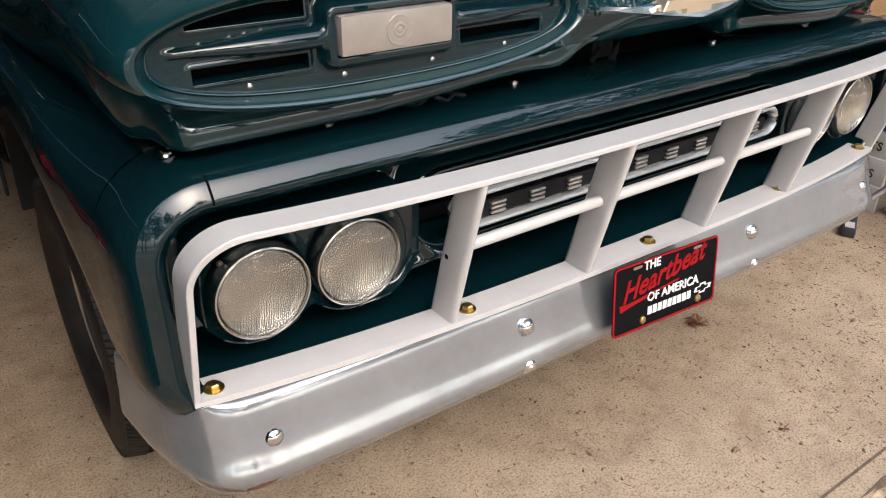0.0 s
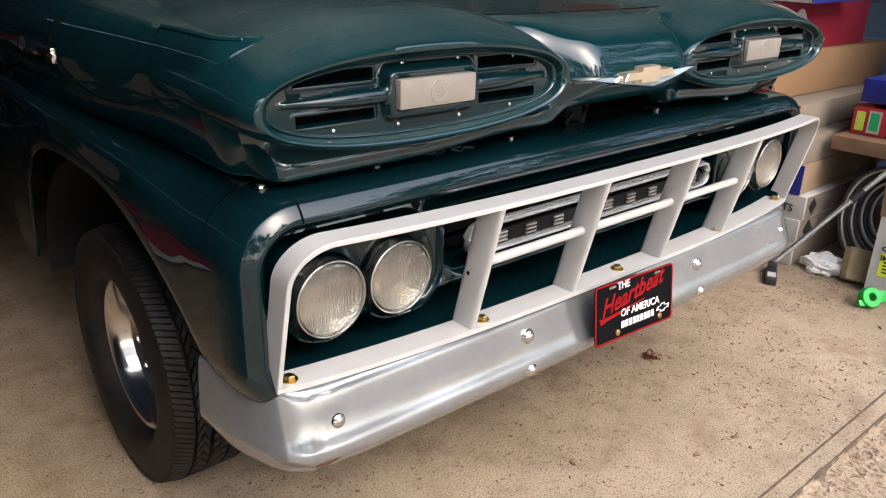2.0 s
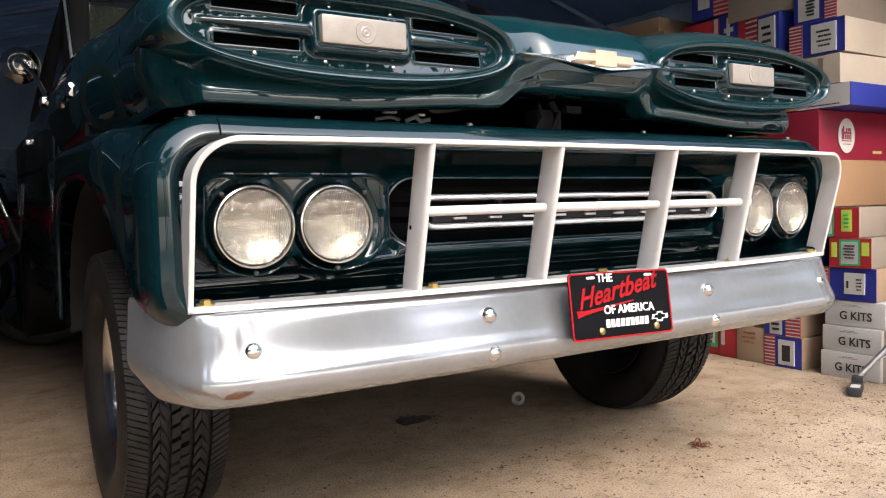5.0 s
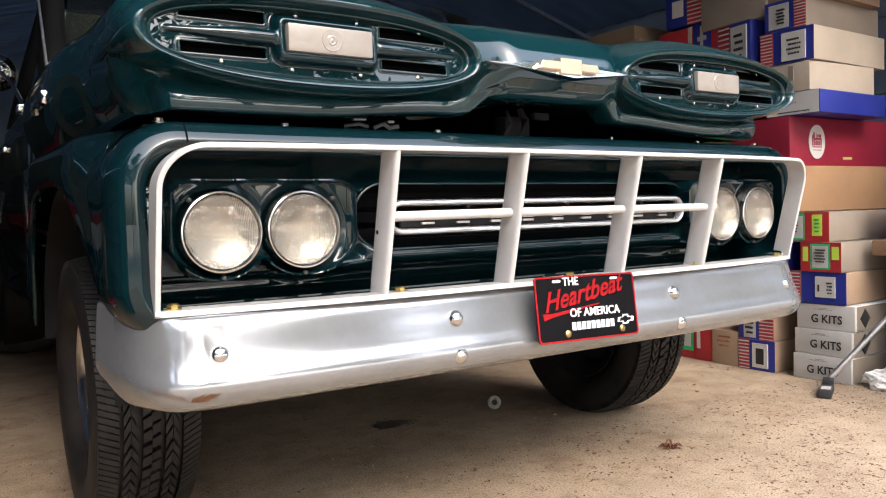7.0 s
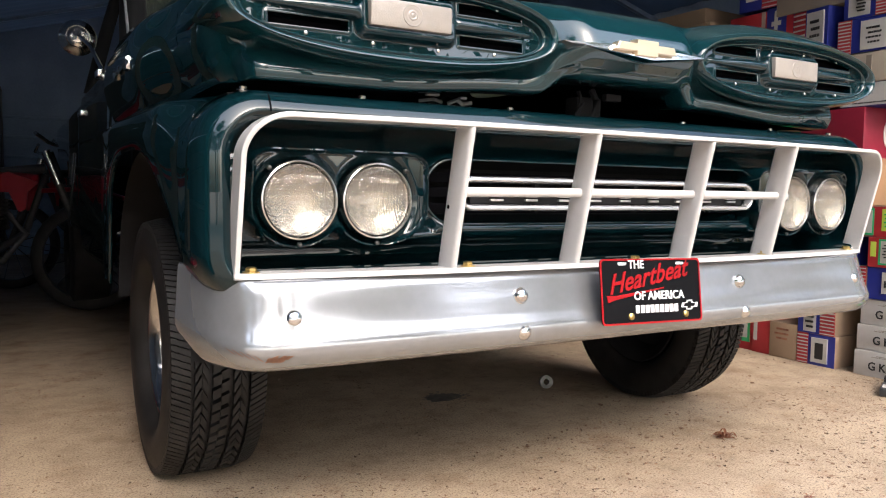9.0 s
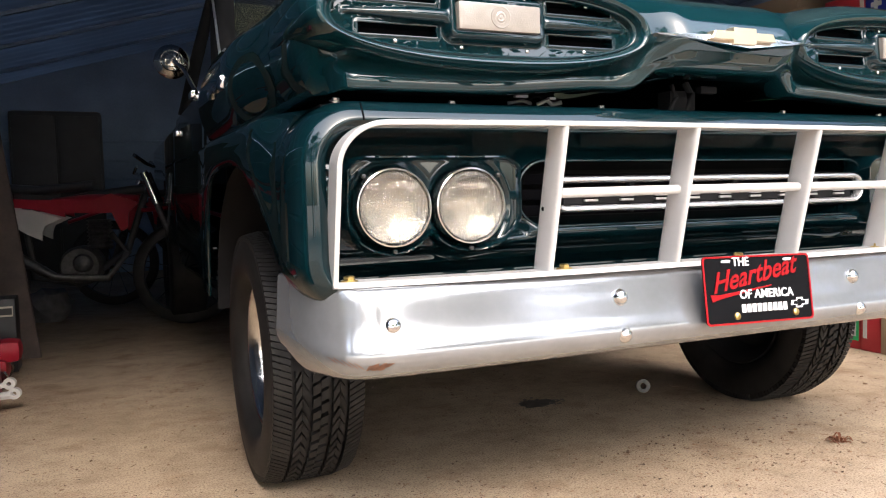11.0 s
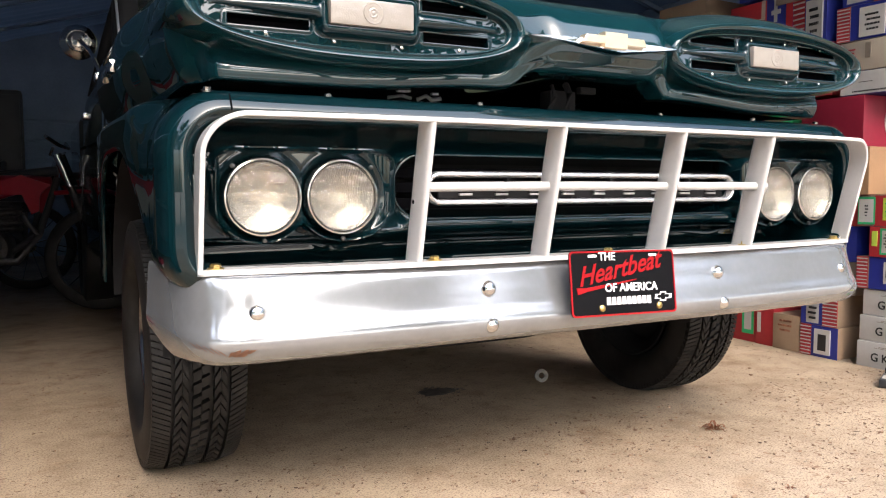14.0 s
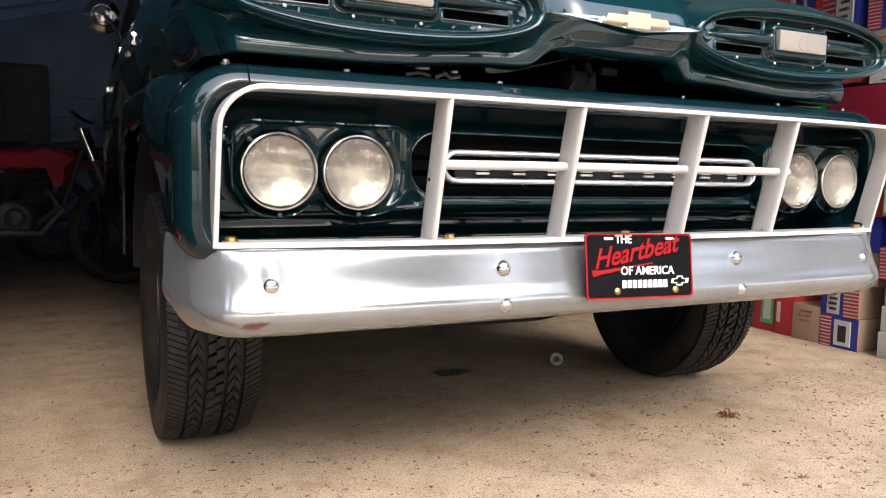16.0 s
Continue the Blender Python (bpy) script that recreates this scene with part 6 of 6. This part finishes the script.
def left_clutter():
    dirt_bike((-1.5, 4.1, 0), -10, "red and white dirt bike parked at the back of the garage")
    dirt_bike((-0.62, 5.3, 0), 172, "red and white dirt bike parked behind the truck")
    bm = bmesh.new()
    box(bm, (-2.25, 8.4, 0.0), (-1.3, 8.9, 1.9), 0.05)
    cab_ob = tagged(part("wall_cabinet", bm, DARK), "dark cabinet standing at the rear wall", "cabinet")
    for x0, x1 in ((-2.22, -1.785), (-1.765, -1.33)):
        bm = bmesh.new()
        box(bm, (x0, 8.385, 0.08), (x1, 8.402, 1.84), 0.006)
        part("cabinet_door", bm, DARK, cab_ob, "dark flat door")
    bm = bmesh.new()
    loft(bm, [[(-1.75 - 0.118 * z + 0.075 * k * u, 3.24 + 0.1 * z + 0.03 * v, z) for u, v in oval(1, 1, 0, 20, 6)] for z, k in ((0, 1), (0.3, 0.99), (0.8, 1), (1.3, 0.98), (1.86, 1.0), (1.87, 0.96))], True, True)
    tagged(part("timber_board", bm, DARK_WOOD), "brown board leaning in the dark corner", "board")
    bm = bmesh.new()
    bmesh.ops.create_icosphere(bm, subdivisions=3, radius=1.0)
    for v in bm.verts:
        k = 1 + 0.3 * noise.noise(v.co * 1.7)
        v.co = Vector((-1.72, 4.72, 0.1)) + Vector((v.co.x * 0.17 * k, v.co.y * 0.13 * k, max(-0.1, v.co.z * 0.13 * k)))
    tagged(part("cloth", bm, CLOTH, smooth=30), "grey bundle of cloth on the floor", "cloth")
    # red jack and tool pile by the wall
    th = thing("floor_jack", (-1.95, 2.58, 0), "red steel trolley jack with a white handle bracket", "jack")
    bm = bmesh.new()
    box(bm, (-2.2, 2.5, 0.03), (-1.76, 2.68, 0.12), 0.02)
    box(bm, (-2.2, 2.52, 0.1), (-1.705, 2.66, 0.2), 0.035)
    part("frame", bm, BIKE_RED, th, "red steel frame")
    for x, y in ((-2.1, 2.47), (-1.8, 2.47), (-2.1, 2.71), (-1.8, 2.71)):
        bm = bmesh.new()
        lathe(bm, [(0.01, -0.025), (0.045, -0.025), (0.045, 0.025), (0.01, 0.025)], (x, y, 0.046), (0, 1, 0), 20, True)
        part("caster", bm, STEEL, th)
    bm = bmesh.new()
    tube(bm, [(-2.1, 2.0, 0.016), (-1.95, 2.0, 0.05), (-1.8, 2.0, 0.066), (-1.7, 2.0, 0.07)], 0.015, 8)
    for ex, ez in ((-1.685, 0.075), (-1.7, 0.115)):
        lathe(bm, [(0.009, -0.012), (0.022, -0.012), (0.022, 0.012), (0.009, 0.012), (0.009, -0.012)], (ex, 2.0, ez), (0.2, 1, 0), 18)
    tube(bm, [(-2.0, 2.0, 0.05), (-1.85, 2.0, 0.085), (-1.715, 2.0, 0.112)], 0.011, 8)
    tagged(part("bracket_arm", bm, C_WHITE), "white steel bracket arm lying on the floor", "bracket")
    carton("tool_box", (-2.2, 2.1, 0.0), (-1.76, 2.3, 0.2), BIKE_RED, "red metal tool box on the floor", "toolbox", group="left clutter")
    bm = bmesh.new()
    box(bm, (-2.1, 2.98, 0.356), (-1.832, 3.02, 0.78), 0.004)
    tagged(part("cardboard_sheet", bm, CARD), "folded tan cardboard standing on a black case", "cardboard")
    carton("battery_box", (-2.2, 2.86, 0.0), (-1.75, 3.05, 0.355), DARK, "black case with a pale printed label", "case", end=(), side=[("label", 0.7, 0.98, 0.76, 0.9, CARD_PALE), ("label", 0.75, 0.97, 0.785, 0.875, INK)], group="left clutter")


def debris():
    rnd = random.Random(11)
    bm = bmesh.new()
    for k in range(11500):
        x, y = rnd.uniform(-2.0, 2.2), rnd.uniform(-0.38, 2.2)
        if rnd.random() < 0.6:
            y = rnd.uniform(-0.38, 0.6)
        if noise.noise(Vector((x * 1.7, y * 2.2, 4))) + 0.35 * noise.noise(Vector((x * 7, y * 7, 1))) < rnd.uniform(-0.45, 0.35):
            continue
        a, ln, w = rnd.uniform(0, math.pi), 0.0018 + 0.011 * rnd.random() ** 2.8, rnd.uniform(0.0006, 0.0014)
        if rnd.random() < 0.3:
            ln, w = rnd.uniform(0.0015, 0.006), rnd.uniform(0.001, 0.0035)
        c, s = math.cos(a), math.sin(a)
        rows = []
        for t in (-1, 0, 1):
            px, py = x + c * ln * t - s * 0.2 * ln * (1 - abs(t)), y + s * ln * t + c * 0.2 * ln * (1 - abs(t))
            ww = w * (1 - 0.5 * abs(t))
            rows.append([(px - s * ww, py + c * ww, 0.0004), (px, py, 0.0004 + w * 1.2), (px + s * ww, py - c * ww, 0.0004)])
        loft(bm, rows, False)
    tagged(part("litter", bm, NEEDLE, smooth=0), "scattered dry needles and bark crumbs on the slab", "litter", kind="stuff")
    for x, y, r, n, lab in ((0.671, 0.294, 0.036, 22, "curled brown dead leaf cluster"), (0.462, -0.147, 0.018, 9, "small dry curled leaf")):
        bm = bmesh.new()
        for k in range(n):
            a, lean, ln = rnd.uniform(0, 6.28), rnd.uniform(0.1, 1.0), r * rnd.uniform(0.5, 1.1)
            b = a + rnd.uniform(-0.8, 0.8)
            rows = []
            for i in range(6):
                t = i / 5
                px, py = x + 0.3 * r * math.cos(b) + ln * t * math.cos(a + 0.9 * t), y + 0.3 * r * math.sin(b) + ln * t * math.sin(a + 0.9 * t)
                pz = 0.0015 + lean * r * 0.65 * math.sin(2.6 * t) ** 2 * (0.6 + 0.4 * math.sin(k))
                w = 0.11 * r * math.sin(math.pi * (0.12 + 0.85 * t)) + 0.0004
                rows.append([(px - w * math.sin(a), py + w * math.cos(a), pz + 0.5 * w), (px, py, pz), (px + w * math.sin(a), py - w * math.cos(a), pz + 0.6 * w)])
            loft(bm, rows, False)
        bmesh.ops.solidify(bm, geom=bm.faces[:], thickness=0.0006)
        tagged(part("dead_leaf", bm, LEAF, smooth=40), lab + " on the concrete", "leaf")
    # chips of bark lying about
    for k in range(26):
        x, y = rnd.uniform(-0.9, 1.6), rnd.uniform(-0.3, 0.9)
        r = rnd.uniform(0.004, 0.011)
        bm = bmesh.new()
        ring = [(r * rnd.uniform(0.6, 1.3) * math.cos(a), 0.6 * r * rnd.uniform(0.6, 1.3) * math.sin(a)) for a in (2 * math.pi * i / 7 for i in range(7))]
        m = Matrix.Translation((x, y, 0.0)) @ Matrix.Rotation(rnd.uniform(0, 6.28), 4, "Z")
        loft(bm, [[m @ Vector((u * q, v * q, z + 0.25 * abs(u))) for u, v in ring] for q, z in ((1.0, 0.0), (0.95, 0.35 * r), (0.6, 0.5 * r))], True, True)
        tagged(part("bark_chip", bm, NEEDLE, smooth=0), "dark brown bark chip on the concrete", "bark chip", "bark chips")
    # twigs blown over the gravel
    bm = bmesh.new()
    for k in range(3500):
        x, y = rnd.uniform(-0.4, 2.4), Y0 - 0.07 - 0.9 * rnd.random() ** 1.4
        if noise.noise(Vector((x * 4, y * 4, 6))) < rnd.uniform(-0.4, 0.4):
            continue
        a, ln, w = rnd.uniform(0, math.pi), rnd.uniform(0.003, 0.016), rnd.uniform(0.0007, 0.0018)
        c, s = math.cos(a), math.sin(a)
        loft(bm, [[(x + c * ln * t - s * ww, y + s * ln * t + c * ww, -0.008), (x + c * ln * t, y + s * ln * t, -0.008 + 1.3 * w), (x + c * ln * t + s * ww, y + s * ln * t - c * ww, -0.008)] for t, ww in ((-1, 0.5 * w), (0, w), (1, 0.4 * w))], False)
    tagged(part("twigs", bm, NEEDLE, smooth=0), "dark twigs and needles over the gravel", "twigs", kind="stuff")
    # pine cone and a loose nut
    bm = bmesh.new()
    for k in range(40):
        a, f = k * 2.4, k / 40
        r = 0.017 * math.sin(math.pi * (0.12 + 0.8 * f))
        c = Vector((-0.46 + 0.04 * f, -0.2, 0.017)) + Vector((0, r * math.cos(a), r * math.sin(a)))
        box(bm, (-0.004, -0.004, -0.0015), (0.004, 0.004, 0.0015), 0, 0, Matrix.Translation(c) @ Matrix.Rotation(a, 4, "X"))
    tagged(part("pine_cone", bm, LEAF), "small brown pine cone on the concrete", "pine cone")
    bm = bmesh.new()
    lathe(bm, [(0.012, -0.014), (0.026, -0.014), (0.026, 0.014), (0.012, 0.014), (0.012, -0.014)], (0.545, 1.07, 0.026), (-0.5, -1, 0.2), 18)
    tagged(part("steel_ring", bm, DULL), "loose steel bushing under the truck", "bushing")
    bm = bmesh.new()
    for k in range(70):
        a, d = rnd.uniform(0, 6.28), 0.75 + abs(rnd.gauss(0, 0.35))
        u, v, q = 0.11 + 0.08 * d * math.cos(a), 1.13 + 0.052 * d * math.sin(a), rnd.uniform(0.001, 0.007)
        bm.faces.new([bm.verts.new((u + 1.4 * q * math.cos(6.28 * i / 8), v + q * math.sin(6.28 * i / 8), 0.0007 + 0.00003 * k)) for i in range(8)])
    blot = [(0.11 + 0.075 * u * (1 + 0.35 * noise.noise(Vector((u * 2, v * 2, 5)))), 1.13 + 0.05 * v * (1 + 0.4 * noise.noise(Vector((u * 2, v * 2, 9))))) for u, v in oval(1, 1, 0, 30)]
    bm.faces.new([bm.verts.new((x, y, 0.0006)) for x, y in blot])
    tagged(part("oil_stain", bm, OIL), "dark oil spot on the slab", "stain", kind="structure")


def gravel_stones():
    rnd = random.Random(21)
    verts, faces = [], []
    for k in range(9000):
        x, y = rnd.uniform(-0.6, 2.4), Y0 - 0.075 - 1.1 * rnd.random() ** 1.3
        r = 0.002 + 0.006 * rnd.random() ** 3
        z = -0.017 + 0.1 * r
        n = len(verts)
        for i in range(5):
            a = 2 * math.pi * i / 5 + rnd.random()
            q = r * rnd.uniform(0.7, 1.2)
            verts.append((x + q * math.cos(a), y + q * math.sin(a), z - 0.3 * r))
        for i in range(4):
            a = 2 * math.pi * i / 4 + rnd.random()
            q = r * rnd.uniform(0.4, 0.7)
            verts.append((x + q * math.cos(a), y + q * math.sin(a), z + r * rnd.uniform(0.4, 0.8)))
        faces += [(n, n + 1, n + 6, n + 5), (n + 1, n + 2, n + 6), (n + 2, n + 3, n + 7, n + 6), (n + 3, n + 4, n + 8, n + 7), (n + 4, n, n + 5, n + 8), (n + 5, n + 6, n + 7, n + 8)]
    me = bpy.data.meshes.new("gravel")
    me.from_pydata(verts, [], faces)
    me.materials.append(STONES)
    tagged(new("gravel", me), "loose pale stones outside the slab edge", "gravel", kind="stuff")


def grit():
    """Fine brown crumbs trodden in over the front of the slab."""
    rnd = random.Random(33)
    verts, faces = [], []
    while len(faces) < 24000:
        x, y = rnd.uniform(-1.2, 2.2), Y0 + 0.01 + 1.1 * rnd.random() ** 2
        if noise.noise(Vector((x * 2.1, y * 3.0, 8))) + 0.5 * noise.noise(Vector((x * 9, y * 9, 3))) < rnd.uniform(-0.5, 0.45):
            continue
        r = 0.0006 + 0.0022 * rnd.random() ** 3
        if rnd.random() < 0.07:
            r = rnd.uniform(0.0025, 0.006)
        a = rnd.uniform(0, 6.28)
        n = len(verts)
        for i in range(4):
            q = r * rnd.uniform(0.6, 1.5)
            verts.append((x + q * math.cos(a + 1.57 * i), y + q * math.sin(a + 1.57 * i), 0.0002))
        verts.append((x, y, r * rnd.uniform(0.5, 1.0)))
        faces += [(n + i, n + (i + 1) % 4, n + 4) for i in range(4)]
    me = bpy.data.meshes.new("grit")
    me.from_pydata(verts, [], faces)
    me.materials.append(GRIT)
    tagged(new("grit", me), "fine brown grit strewn over the slab", "grit", kind="stuff")


def woods():
    """The trees across the yard, whose shapes show in the paint and chrome."""
    rnd = random.Random(8)
    tv, tf, lv, lf = [], [], [], []

    def limb(a, b, r0, r1):
        d = (b - a).normalized()
        q = d.to_track_quat("Z", "Y")
        n = len(tv)
        for p, r in ((a, r0), (b, r1)):
            for i in range(6):
                t = 2 * math.pi * i / 6
                tv.append(p + q @ Vector((r * math.cos(t), r * math.sin(t), 0)))
        for i in range(6):
            tf.append((n + i, n + (i + 1) % 6, n + 6 + (i + 1) % 6, n + 6 + i))

    for k in range(30):
        az = radians(-96 + 192 * (k + rnd.uniform(-0.3, 0.3)) / 29)
        dist = rnd.uniform(17, 25)
        base = Vector((dist * math.sin(az), -1 - dist * math.cos(az), -0.05))
        h = rnd.uniform(12, 19)
        top = base + Vector((rnd.uniform(-0.6, 0.6), rnd.uniform(-0.6, 0.6), h * 0.9))
        limb(base, base.lerp(top, 0.5), 0.22, 0.14)
        limb(base.lerp(top, 0.5), top, 0.14, 0.03)
        for j in range(26):
            f = rnd.uniform(0.27, 0.98)
            p = base.lerp(top, f)
            a = rnd.uniform(0, 6.28)
            ln = rnd.uniform(1.2, 3.6) * (1.15 - 0.6 * f)
            e = p + Vector((ln * math.cos(a), ln * math.sin(a), rnd.uniform(0.0, 0.9)))
            limb(p, e, 0.05, 0.015)
            for q in range(64):
                c = p.lerp(e, rnd.uniform(0.35, 1.15)) + Vector((rnd.gauss(0, 0.5), rnd.gauss(0, 0.5), rnd.gauss(0, 0.4)))
                u = Vector((rnd.gauss(0, 1), rnd.gauss(0, 1), rnd.gauss(0, 0.6))).normalized()
                w = u.orthogonal().normalized()
                sz = rnd.uniform(0.14, 0.34)
                n = len(lv)
                lv.extend((c - u * sz, c + w * sz * 0.45, c + u * sz, c - w * sz * 0.45))
                lf.append((n, n + 1, n + 2, n + 3))
    me = bpy.data.meshes.new("woods")
    me.from_pydata(tv + lv, [], tf + [tuple(i + len(tv) for i in f) for f in lf])
    me.materials.append(WOOD), me.materials.append(FOLIAGE)
    me.polygons.foreach_set("material_index", [0] * len(tf) + [1] * len(lf))
    tagged(new("woods", me), "leafy trees standing across the yard", "trees", kind="stuff")


boxes()
right_clutter()
left_clutter()
debris()
gravel_stones()
grit()
woods()
